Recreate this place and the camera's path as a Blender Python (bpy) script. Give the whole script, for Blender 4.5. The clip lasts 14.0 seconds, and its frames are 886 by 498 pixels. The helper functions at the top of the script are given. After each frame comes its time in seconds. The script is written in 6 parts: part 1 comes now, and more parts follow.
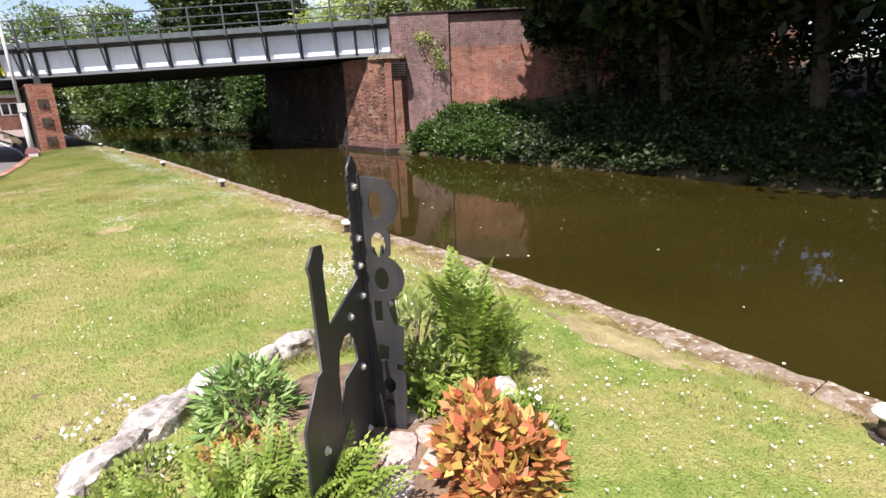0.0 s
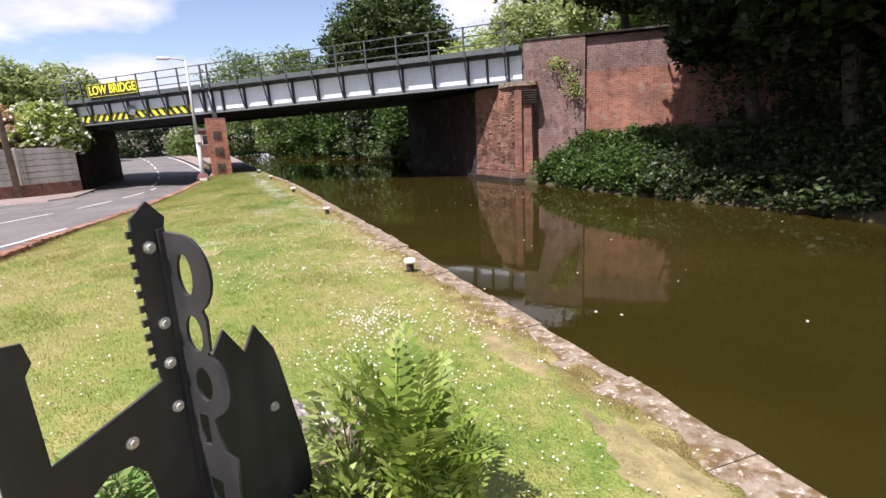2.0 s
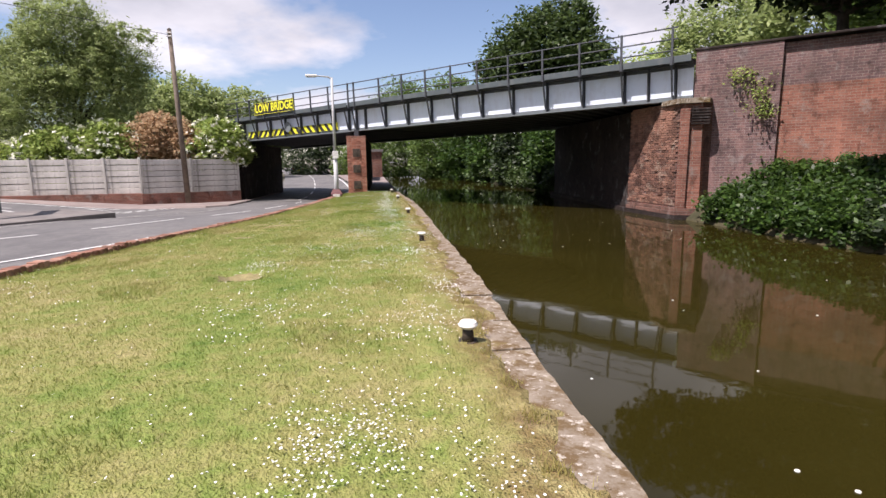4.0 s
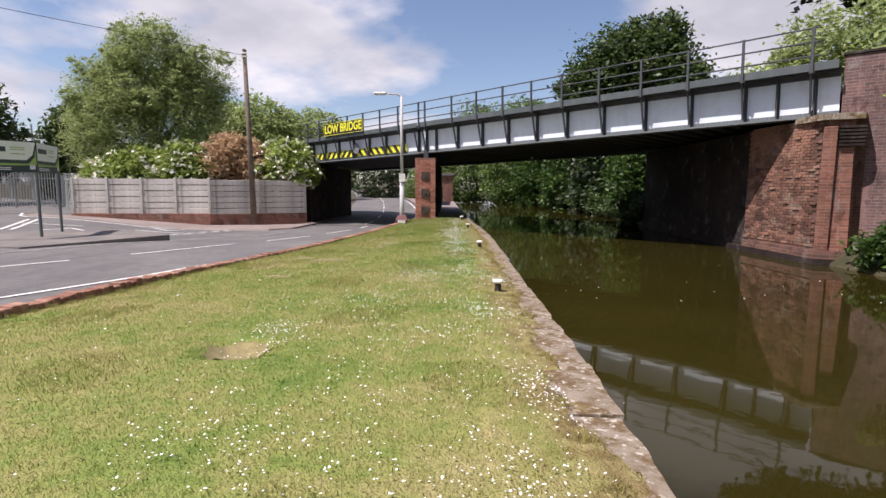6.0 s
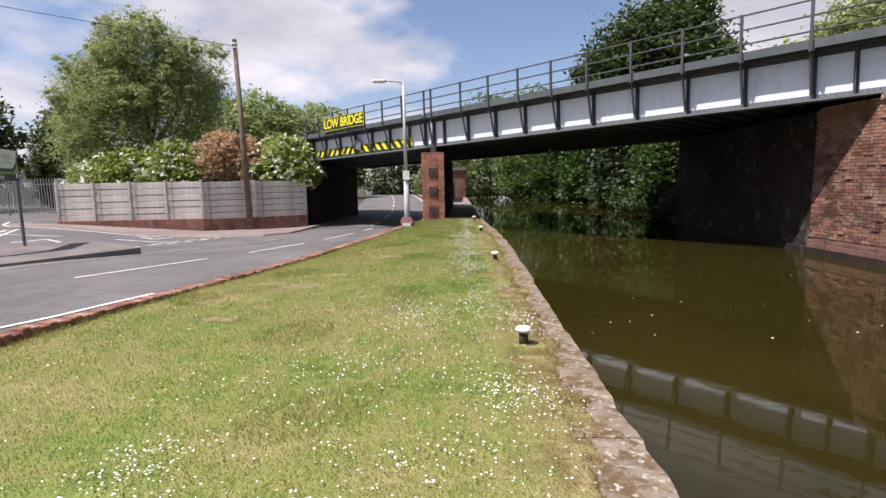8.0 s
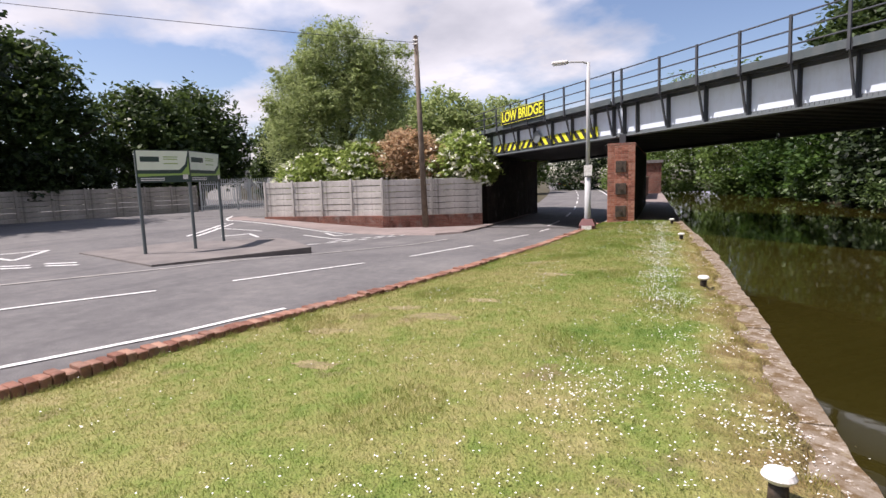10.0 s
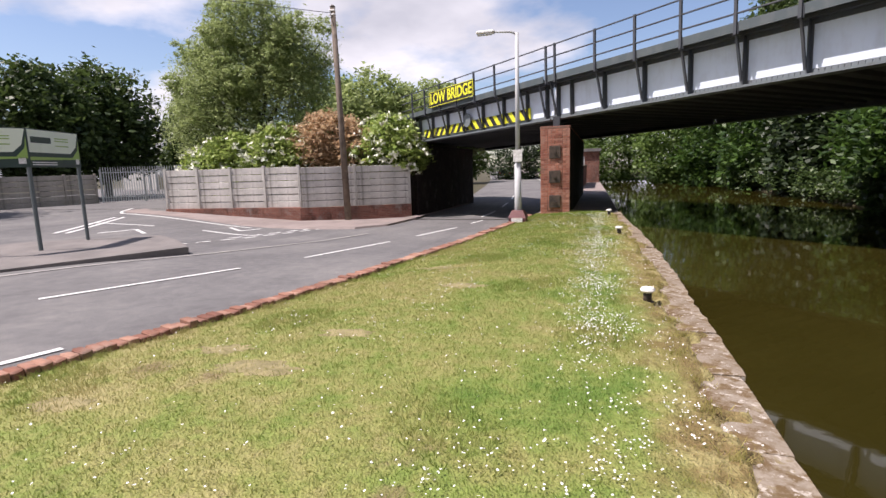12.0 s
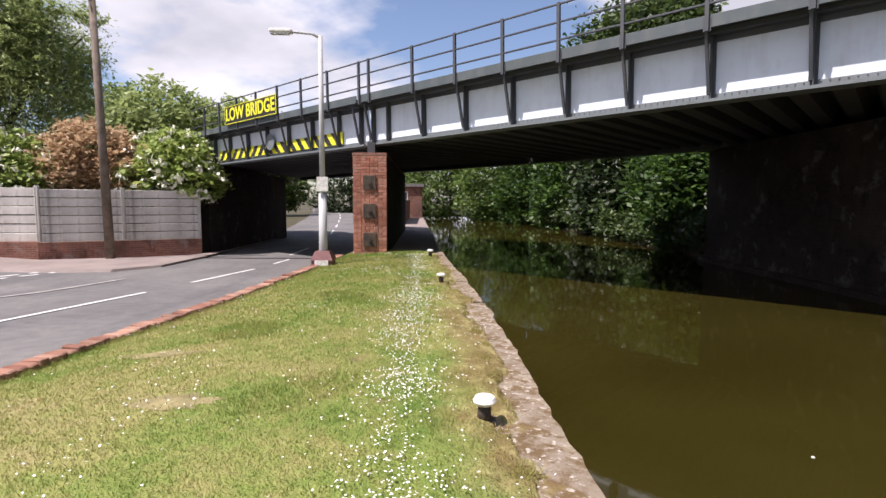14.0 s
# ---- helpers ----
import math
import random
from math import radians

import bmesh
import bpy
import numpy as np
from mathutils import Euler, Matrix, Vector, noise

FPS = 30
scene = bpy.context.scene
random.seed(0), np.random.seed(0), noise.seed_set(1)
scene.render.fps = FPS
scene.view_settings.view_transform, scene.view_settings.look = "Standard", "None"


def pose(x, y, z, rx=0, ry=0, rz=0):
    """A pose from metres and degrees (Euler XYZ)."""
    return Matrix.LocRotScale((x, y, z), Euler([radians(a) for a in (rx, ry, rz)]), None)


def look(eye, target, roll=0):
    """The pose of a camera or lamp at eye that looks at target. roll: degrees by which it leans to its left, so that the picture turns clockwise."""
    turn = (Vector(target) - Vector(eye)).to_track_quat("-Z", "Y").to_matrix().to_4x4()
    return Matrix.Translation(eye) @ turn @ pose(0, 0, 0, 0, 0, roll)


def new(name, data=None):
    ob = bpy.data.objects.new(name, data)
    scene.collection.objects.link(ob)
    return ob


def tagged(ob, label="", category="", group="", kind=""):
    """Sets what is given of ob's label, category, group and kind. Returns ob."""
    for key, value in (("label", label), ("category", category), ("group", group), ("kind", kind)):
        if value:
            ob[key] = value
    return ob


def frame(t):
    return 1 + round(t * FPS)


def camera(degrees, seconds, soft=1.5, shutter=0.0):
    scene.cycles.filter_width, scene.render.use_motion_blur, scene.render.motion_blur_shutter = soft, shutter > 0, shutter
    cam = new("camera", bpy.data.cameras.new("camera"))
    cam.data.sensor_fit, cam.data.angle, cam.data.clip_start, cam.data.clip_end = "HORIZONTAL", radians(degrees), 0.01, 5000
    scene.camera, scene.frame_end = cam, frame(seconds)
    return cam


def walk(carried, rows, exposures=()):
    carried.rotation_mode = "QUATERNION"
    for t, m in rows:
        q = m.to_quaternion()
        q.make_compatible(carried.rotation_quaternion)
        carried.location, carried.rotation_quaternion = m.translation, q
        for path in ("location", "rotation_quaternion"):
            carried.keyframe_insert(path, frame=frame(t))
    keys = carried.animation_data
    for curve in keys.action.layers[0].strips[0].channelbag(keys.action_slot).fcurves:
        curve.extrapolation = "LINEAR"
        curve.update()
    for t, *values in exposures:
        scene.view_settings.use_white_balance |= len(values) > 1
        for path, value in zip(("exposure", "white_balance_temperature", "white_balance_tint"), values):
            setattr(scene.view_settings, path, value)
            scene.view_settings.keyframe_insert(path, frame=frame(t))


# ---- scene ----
cam = camera(80.7, 14.0)
PATH = [
    (0, (0.186, -0.015, 1.888), (1.393, 1.471, 1.308), -2.1),
    (0.5, (0.426, -0.045, 1.886), (1.508, 1.545, 1.339), -2.1),
    (1, (0.777, -0.052, 1.836), (1.715, 1.644, 1.342), -3.2),
    (1.5, (1.144, 0.011, 1.818), (1.972, 1.763, 1.323), -3.3),
    (2, (1.552, 0.278, 1.8), (2.304, 2.075, 1.345), -2.9),
    (2.5, (2.02, 0.652, 1.718), (2.631, 2.531, 1.409), -2.1),
    (3, (2.378, 1.055, 1.657), (2.823, 2.982, 1.362), -1.8),
    (3.5, (2.733, 1.631, 1.579), (3.07, 3.583, 1.302), -1.0),
    (4, (2.968, 2.303, 1.48), (3.188, 4.264, 1.15), -0.7),
    (4.2, (2.988, 2.543, 1.463), (3.151, 4.51, 1.136), -0.5),
    (6.5, (3.039, 5.152, 1.527), (2.994, 7.138, 1.299), 0.2),
    (7, (3.098, 5.723, 1.56), (3.042, 7.707, 1.318), -0.2),
    (7.2, (3.108, 5.969, 1.566), (3.041, 7.953, 1.323), -0.6),
    (9.3, (3.133, 8.214, 1.665), (2.848, 10.173, 1.377), -0.6),
    (9.5, (3.127, 8.401, 1.659), (2.725, 10.345, 1.418), -1.0),
    (10, (3.086, 8.943, 1.676), (2.312, 10.769, 1.415), -1.8),
    (10.5, (3.009, 9.454, 1.619), (1.974, 11.145, 1.352), -2.8),
    (11, (3.102, 9.958, 1.632), (2.025, 11.622, 1.367), -3.1),
    (11.5, (3.1, 10.546, 1.564), (2.23, 12.324, 1.281), -2.5),
    (12, (3.147, 11.175, 1.561), (2.568, 13.065, 1.255), -1.7),
    (12.5, (3.124, 11.859, 1.526), (2.785, 13.805, 1.213), -0.8),
    (13, (3.18, 12.489, 1.524), (3.022, 14.462, 1.239), -0.3),
    (13.5, (3.214, 13.133, 1.525), (3.089, 15.117, 1.308), -0.4),
    (14, (3.253, 13.815, 1.506), (3.318, 15.805, 1.319), 0.4),
]
walk(cam, [(t, look(eye, target, roll)) for t, eye, target, roll in PATH], exposures=((0.0, 0.95, 6480, 22), (1.5, 0.88, 6480, 22), (3.0, 0.73, 6480, 22), (4.2, 0.58, 6480, 22), (6.5, 0.41, 6480, 22), (9.5, 0.52, 6480, 22), (11.0, 0.54, 6480, 22), (14.0, 0.66, 6480, 22)))

# ---- world, sun, exposure ----
SUN_DIR = Vector((-0.52, -0.25, 1.0)).normalized()      # towards the sun
SUN_EL = math.asin(SUN_DIR.z)
SUN_AZ = math.atan2(SUN_DIR.x, SUN_DIR.y)                # clockwise from +y


def build_world():
    w = bpy.data.worlds.new("sky")
    scene.world = w
    w.use_nodes = True
    nt = w.node_tree
    nt.nodes.clear()
    N, L = nt.nodes.new, nt.links.new
    out, bg = N("ShaderNodeOutputWorld"), N("ShaderNodeBackground")
    sky = N("ShaderNodeTexSky")
    sky.sky_type = "NISHITA"
    sky.sun_disc = False
    sky.sun_elevation, sky.sun_rotation = SUN_EL, SUN_AZ
    sky.air_density, sky.dust_density, sky.ozone_density = 1.0, 0.7, 1.6
    co = N("ShaderNodeTexCoord")
    sep = N("ShaderNodeSeparateXYZ")
    L(co.outputs["Generated"], sep.inputs[0])
    # clouds on a flat layer: direction divided by its height
    up = N("ShaderNodeMath"); up.operation = "ADD"; up.inputs[1].default_value = 0.24
    L(sep.outputs["Z"], up.inputs[0])
    mx = N("ShaderNodeMath"); mx.operation = "MAXIMUM"; mx.inputs[1].default_value = 0.05
    L(up.outputs[0], mx.inputs[0])
    div = N("ShaderNodeVectorMath"); div.operation = "DIVIDE"
    comb = N("ShaderNodeCombineXYZ")
    for i in range(3):
        L(mx.outputs[0], comb.inputs[i])
    L(co.outputs["Generated"], div.inputs[0]); L(comb.outputs[0], div.inputs[1])
    mp = N("ShaderNodeMapping"); mp.inputs["Location"].default_value = (3.1, 0.4, 0.0)
    mp.inputs["Scale"].default_value = (-1.0, 1.0, 0.3)
    mp.inputs["Rotation"].default_value = (0.0, 0.0, radians(-31))
    L(div.outputs[0], mp.inputs[0])
    n1 = N("ShaderNodeTexNoise"); n1.inputs["Scale"].default_value = 0.72; n1.inputs["Detail"].default_value = 8; n1.inputs["Roughness"].default_value = 0.52
    L(mp.outputs[0], n1.inputs["Vector"])
    ramp = N("ShaderNodeValToRGB")
    ramp.color_ramp.elements[0].position, ramp.color_ramp.elements[1].position = 0.47, 0.545
    L(n1.outputs["Fac"], ramp.inputs[0])
    n2 = N("ShaderNodeTexNoise"); n2.inputs["Scale"].default_value = 1.7; n2.inputs["Detail"].default_value = 6
    L(mp.outputs[0], n2.inputs["Vector"])
    cr = N("ShaderNodeValToRGB")
    cr.color_ramp.elements[0].position, cr.color_ramp.elements[1].position = 0.35, 0.62
    cr.color_ramp.elements[0].color, cr.color_ramp.elements[1].color = (4.4, 4.6, 5.0, 1), (7.0, 7.1, 7.3, 1)
    L(n2.outputs["Fac"], cr.inputs[0])
    mix = N("ShaderNodeMix"); mix.data_type = "RGBA"
    L(ramp.outputs[0], mix.inputs["Factor"]); L(sky.outputs[0], mix.inputs["A"]); L(cr.outputs[0], mix.inputs["B"])
    L(mix.outputs["Result"], bg.inputs["Color"])
    bg.inputs["Strength"].default_value = 0.097
    L(bg.outputs[0], out.inputs[0])


build_world()
sun = new("sun", bpy.data.lights.new("sun", "SUN"))
sun.data.energy, sun.data.angle, sun.data.color = 5.0, radians(0.6), (1.0, 0.955, 0.88)
sun.matrix_world = look((0, 0, 60), Vector((0, 0, 60)) - SUN_DIR)


# ---- materials ----
class Mat:
    """A small node-tree writer."""

    def __init__(self, name, rough=0.7, metal=0.0, spec=0.5):
        self.m = bpy.data.materials.new(name)
        self.m.use_nodes = True
        self.nt = self.m.node_tree
        self.b = self.nt.nodes["Principled BSDF"]
        self.b.inputs["Roughness"].default_value = rough
        self.b.inputs["Metallic"].default_value = metal
        self.b.inputs["Specular IOR Level"].default_value = spec
        self.co = self.nt.nodes.new("ShaderNodeTexCoord").outputs["Object"]

    def n(self, kind, **values):
        node = self.nt.nodes.new(kind)
        for k, v in values.items():
            node.inputs[k].default_value = v
        return node

    def l(self, a, b):
        self.nt.links.new(a, b)

    def vec(self, scale):
        mp = self.n("ShaderNodeMapping", Scale=scale)
        self.l(self.co, mp.inputs[0])
        return mp.outputs[0]

    def noise(self, scale, detail=4, rough=0.55, vector=None):
        t = self.n("ShaderNodeTexNoise", Scale=scale, Detail=detail, Roughness=rough)
        self.l(vector or self.co, t.inputs["Vector"])
        return t.outputs["Fac"]

    def ramp(self, fac, *stops):
        r = self.nt.nodes.new("ShaderNodeValToRGB")
        el = r.color_ramp.elements
        while len(el) < len(stops):
            el.new(0.5)
        for e, (p, c) in zip(el, stops):
            e.position = p
            e.color = (c, c, c, 1) if isinstance(c, (int, float)) else (*c, 1)
        self.l(fac, r.inputs[0])
        return r.outputs[0]

    def mix(self, fac, a, b, blend="MIX"):
        x = self.nt.nodes.new("ShaderNodeMix")
        x.data_type, x.blend_type = "RGBA", blend
        for v, key in ((fac, "Factor"), (a, "A"), (b, "B")):
            if isinstance(v, (int, float)):
                x.inputs[key].default_value = v
            elif isinstance(v, tuple):
                x.inputs[key].default_value = (*v, 1)
            else:
                self.l(v, x.inputs[key])
        return x.outputs["Result"]

    def math(self, op, a, b=0.0):
        x = self.nt.nodes.new("ShaderNodeMath")
        x.operation = op
        for v, i in ((a, 0), (b, 1)):
            if isinstance(v, (int, float)):
                x.inputs[i].default_value = v
            else:
                self.l(v, x.inputs[i])
        return x.outputs[0]

    def axis(self, i):
        s = self.nt.nodes.new("ShaderNodeSeparateXYZ")
        self.l(self.co, s.inputs[0])
        return s.outputs[i]

    def island(self):
        return self.nt.nodes.new("ShaderNodeNewGeometry").outputs["Random Per Island"]

    def each(self):
        return self.nt.nodes.new("ShaderNodeObjectInfo").outputs["Random"]

    def color(self, c):
        if isinstance(c, tuple):
            self.b.inputs["Base Color"].default_value = (*c, 1)
        else:
            self.l(c, self.b.inputs["Base Color"])
        return self

    def bump(self, height, strength=0.4, distance=0.02):
        bp = self.n("ShaderNodeBump", Strength=strength, Distance=distance)
        self.l(height, bp.inputs["Height"])
        self.l(bp.outputs[0], self.b.inputs["Normal"])
        return self

    def rough(self, fac, lo, hi):
        self.l(self.ramp(fac, (0.3, lo), (0.7, hi)), self.b.inputs["Roughness"])
        return self


def simple(name, a, b, scale=6.0, rough=0.6, metal=0.0, bump=0.15, fine=60.0, spec=0.5):
    """Two tones blended by coarse and fine noise, with a slight relief."""
    m = Mat(name, rough, metal, spec)
    f = m.math("ADD", m.math("MULTIPLY", m.noise(scale), 0.65), m.math("MULTIPLY", m.noise(fine, 3), 0.35))
    m.color(m.ramp(f, (0.38, a), (0.62, b)))
    m.bump(m.noise(fine, 3), bump, 0.01)
    return m.m


def brick_mat(name, c1, c2, mortar, stain=(0.06, 0.045, 0.04), stain_amount=0.5, bw=0.235, bh=0.077):
    m = Mat(name, 0.85)
    m.b.inputs["Specular IOR Level"].default_value = 0.2
    s = m.nt.nodes.new("ShaderNodeSeparateXYZ"); m.l(m.co, s.inputs[0])
    c = m.nt.nodes.new("ShaderNodeCombineXYZ")
    m.l(m.math("ADD", s.outputs[0], s.outputs[1]), c.inputs[0]); m.l(s.outputs[2], c.inputs[1])
    t = m.n("ShaderNodeTexBrick", Scale=1.0)
    t.inputs["Color1"].default_value, t.inputs["Color2"].default_value, t.inputs["Mortar"].default_value = (*c1, 1), (*c2, 1), (*mortar, 1)
    t.inputs["Brick Width"].default_value, t.inputs["Row Height"].default_value = bw, bh
    t.inputs["Mortar Size"].default_value, t.inputs["Mortar Smooth"].default_value = 0.007, 0.3
    t.inputs["Bias"].default_value = -0.1
    m.l(c.outputs[0], t.inputs["Vector"])
    big = m.noise(0.7, 6, 0.65)
    streak = m.noise(1.0, 5, 0.6, m.vec((2.2, 2.2, 0.25)))
    col = m.mix(m.ramp(big, (0.42, 0.0), (0.68, stain_amount)), t.outputs["Color"], stain)
    col = m.mix(m.ramp(streak, (0.55, 0.0), (0.75, 0.45)), col, tuple(x * 1.5 + 0.01 for x in c2))
    col = m.mix(m.ramp(m.noise(1.9, 7, 0.7), (0.56, 0.0), (0.66, 0.5)), col, tuple(0.5 * x + 0.16 for x in mortar))
    col = m.mix(m.ramp(m.noise(2.6, 7, 0.72, m.vec((1.0, 1.0, 0.6))), (0.54, 0.0), (0.63, 0.6)), col, tuple(0.3 * x for x in c1))
    grain = m.noise(38, 4)
    col = m.mix(m.ramp(grain, (0.3, 0.35), (0.6, 0.0)), col, (0.03, 0.025, 0.022))
    m.color(col)
    m.bump(m.math("ADD", m.math("MULTIPLY", t.outputs["Fac"], -1.0), m.math("MULTIPLY", grain, 0.6)), 0.7, 0.012)
    return m.m


def leaf_mat(name, a, b, c, rough=0.5, trans=0.38, scale=0.5):
    m = Mat(name, rough, spec=0.35)
    f = m.island()
    col = m.ramp(f, (0.0, a), (0.55, b), (1.0, c))
    col = m.mix(m.ramp(m.noise(scale, 3), (0.35, 0.0), (0.7, 0.45)), col, tuple(x * 0.6 for x in a))
    m.color(col)
    tr = m.n("ShaderNodeBsdfTranslucent")
    m.l(m.mix(0.5, col, c), tr.inputs["Color"])
    mx = m.n("ShaderNodeMixShader", Fac=trans)
    out = m.nt.nodes["Material Output"]
    m.l(m.b.outputs[0], mx.inputs[1]); m.l(tr.outputs[0], mx.inputs[2]); m.l(mx.outputs[0], out.inputs["Surface"])
    return m.m


def lawn_mat(name, blade):
    m = Mat(name, 0.75, spec=0.25)
    big, mid, fine = m.noise(0.45, 4, 0.6), m.noise(2.3, 4, 0.6), m.noise(70, 3)
    f = m.math("ADD", m.math("MULTIPLY", big, 0.45), m.math("MULTIPLY", mid, 0.30))
    f = m.math("ADD", f, m.math("MULTIPLY", m.noise(8.5, 5, 0.6), 0.25))
    # drier towards the road, greener in the middle
    f = m.math("ADD", f, m.ramp(m.math("MULTIPLY", m.math("ADD", m.axis(0), 3.0), 0.1), (0.15, 0.055), (0.42, 0.005), (0.54, -0.055), (0.63, -0.03), (0.68, 0.03)))
    f = m.math("ADD", f, 0.004)
    # worn, mossy ground close to the coping, dry ground close to the kerb
    col = m.ramp(f, (0.38, (0.115, 0.205, 0.031)), (0.46, (0.215, 0.28, 0.062)), (0.54, (0.305, 0.308, 0.098)), (0.64, (0.40, 0.345, 0.155)))
    near_edge = m.math("ADD", m.axis(0), m.math("MULTIPLY", m.noise(1.3, 5, 0.65), 1.5))
    edge_tone = m.mix(m.ramp(m.noise(5, 6, 0.7), (0.46, 0.0), (0.6, 1.0)), (0.20, 0.125, 0.055), (0.40, 0.33, 0.15))
    col = m.mix(m.ramp(m.math("MULTIPLY", near_edge, 0.1), (0.41, 0.0), (0.45, 0.85)), col, edge_tone if not blade else (0.40, 0.33, 0.12))
    if blade:
        col = m.mix(m.ramp(m.island(), (0.0, 0.35), (0.8, 0.0)), col, (0.125, 0.20, 0.032))
        col = m.mix(m.ramp(m.island(), (0.75, 0.0), (1.0, 0.3)), col, (0.50, 0.42, 0.19))
    else:
        bare = m.ramp(m.noise(1.1, 5, 0.62), (0.62, 0.0), (0.69, 0.75))
        col = m.mix(bare, col, (0.22, 0.155, 0.09))
        col = m.mix(m.ramp(fine, (0.3, 0.45), (0.6, 0.0)), col, (0.12, 0.125, 0.035))
        m.bump(m.math("ADD", fine, m.noise(18, 3)), 0.9, 0.03)
    m.color(col)
    if blade:
        tr = m.n("ShaderNodeBsdfTranslucent"); m.l(col, tr.inputs["Color"])
        mx = m.n("ShaderNodeMixShader", Fac=0.4)
        m.l(m.b.outputs[0], mx.inputs[1]); m.l(tr.outputs[0], mx.inputs[2]); m.l(mx.outputs[0], m.nt.nodes["Material Output"].inputs["Surface"])
    return m.m


def asphalt_mat():
    m = Mat("asphalt", 0.85, spec=0.3)
    f = m.math("ADD", m.math("MULTIPLY", m.noise(0.35, 5, 0.6), 0.6), m.math("MULTIPLY", m.noise(5, 4), 0.4))
    col = m.ramp(f, (0.36, (0.124, 0.119, 0.117)), (0.52, (0.172, 0.166, 0.160)), (0.66, (0.228, 0.217, 0.202)))
    agg = m.noise(160, 2)
    col = m.mix(m.ramp(agg, (0.35, 0.5), (0.6, 0.0)), col, (0.05, 0.05, 0.052))
    wheel = m.noise(1.0, 3, 0.5, m.vec((1.4, 0.12, 1)))
    col = m.mix(m.ramp(wheel, (0.52, 0.0), (0.68, 0.35)), col, (0.075, 0.072, 0.075))
    m.color(col)
    m.bump(agg, 0.5, 0.008)
    return m.m


def water_mat():
    m = Mat("canal_water", 0.03, spec=0.5)
    m.b.inputs["IOR"].default_value = 1.33
    f = m.noise(0.25, 4)
    m.color(m.ramp(f, (0.35, (0.0205, 0.0168, 0.0030)), (0.65, (0.0285, 0.0236, 0.0048))))
    rip = m.math("ADD", m.math("MULTIPLY", m.noise(1.6, 3, 0.5), 0.7), m.math("MULTIPLY", m.noise(7.0, 3, 0.5), 0.12))
    m.bump(rip, 0.10, 0.03)
    return m.m


def paint_mat(name, base, dirt, amount=0.4, rough=0.45, scale=2.5):
    m = Mat(name, rough, spec=0.5)
    streak = m.noise(1.0, 5, 0.65, m.vec((scale * 1.6, scale * 1.6, scale * 0.25)))
    blot = m.noise(scale, 5, 0.6)
    f = m.math("ADD", m.math("MULTIPLY", streak, 0.5), m.math("MULTIPLY", blot, 0.5))
    m.color(m.mix(m.ramp(f, (0.48, 0.0), (0.68, amount)), base, dirt))
    m.rough(blot, rough, min(0.9, rough + 0.25))
    m.bump(m.noise(30, 3), 0.08, 0.01)
    return m.m


def concrete_mat(name, a, b, dark=(0.07, 0.065, 0.06), blotch=0.0):
    m = Mat(name, 0.9, spec=0.3)
    col = m.ramp(m.noise(1.4, 5, 0.6), (0.35, a), (0.65, b))
    col = m.mix(m.ramp(m.noise(1.0, 6, 0.7, m.vec((5, 5, 0.8))), (0.50, 0.0), (0.68, 0.65)), col, dark)
    col = m.mix(m.ramp(m.noise(45, 3), (0.3, 0.3), (0.55, 0.0)), col, dark)
    if blotch:
        col = m.mix(m.ramp(m.noise(4.5, 7, 0.7), (0.46, 0.0), (0.56, blotch)), col, dark)
        col = m.mix(m.ramp(m.noise(3.1, 7, 0.72), (0.55, 0.0), (0.62, 0.8)), col, (0.20, 0.155, 0.055))
        col = m.mix(m.ramp(m.noise(15, 6, 0.68), (0.56, 0.0), (0.63, 0.85)), col, (0.52, 0.48, 0.42))
    col = m.mix(m.ramp(m.each(), (0.0, 0.18), (1.0, 0.0)), col, dark)
    m.color(col)
    m.bump(m.math("ADD", m.noise(45, 4), m.noise(9, 3)), 0.4, 0.012)
    return m.m


def each_brick_mat(name, a, b, c, wear=0.35):
    m = Mat(name, 0.85, spec=0.3)
    col = m.ramp(m.each(), (0.0, a), (0.5, b), (1.0, c))
    col = m.mix(m.ramp(m.noise(14, 4, 0.6), (0.5, 0.0), (0.75, 0.6)), col, (0.09, 0.06, 0.05))
    col = m.mix(m.ramp(m.noise(3, 4, 0.6), (0.55, 0.0), (0.75, 0.35)), col, (0.45, 0.36, 0.28))
    place = m.nt.nodes.new("ShaderNodeNewGeometry").outputs["Position"]
    col = m.mix(m.ramp(m.noise(1.3, 7, 0.72, place), (0.47, 0.0), (0.60, wear)), col, tuple(0.32 * x for x in a))
    col = m.mix(m.ramp(m.noise(2.1, 7, 0.72, place), (0.54, 0.0), (0.66, wear)), col, (0.33, 0.26, 0.205))
    m.color(col)
    m.bump(m.noise(60, 4), 0.5, 0.008)
    return m.m


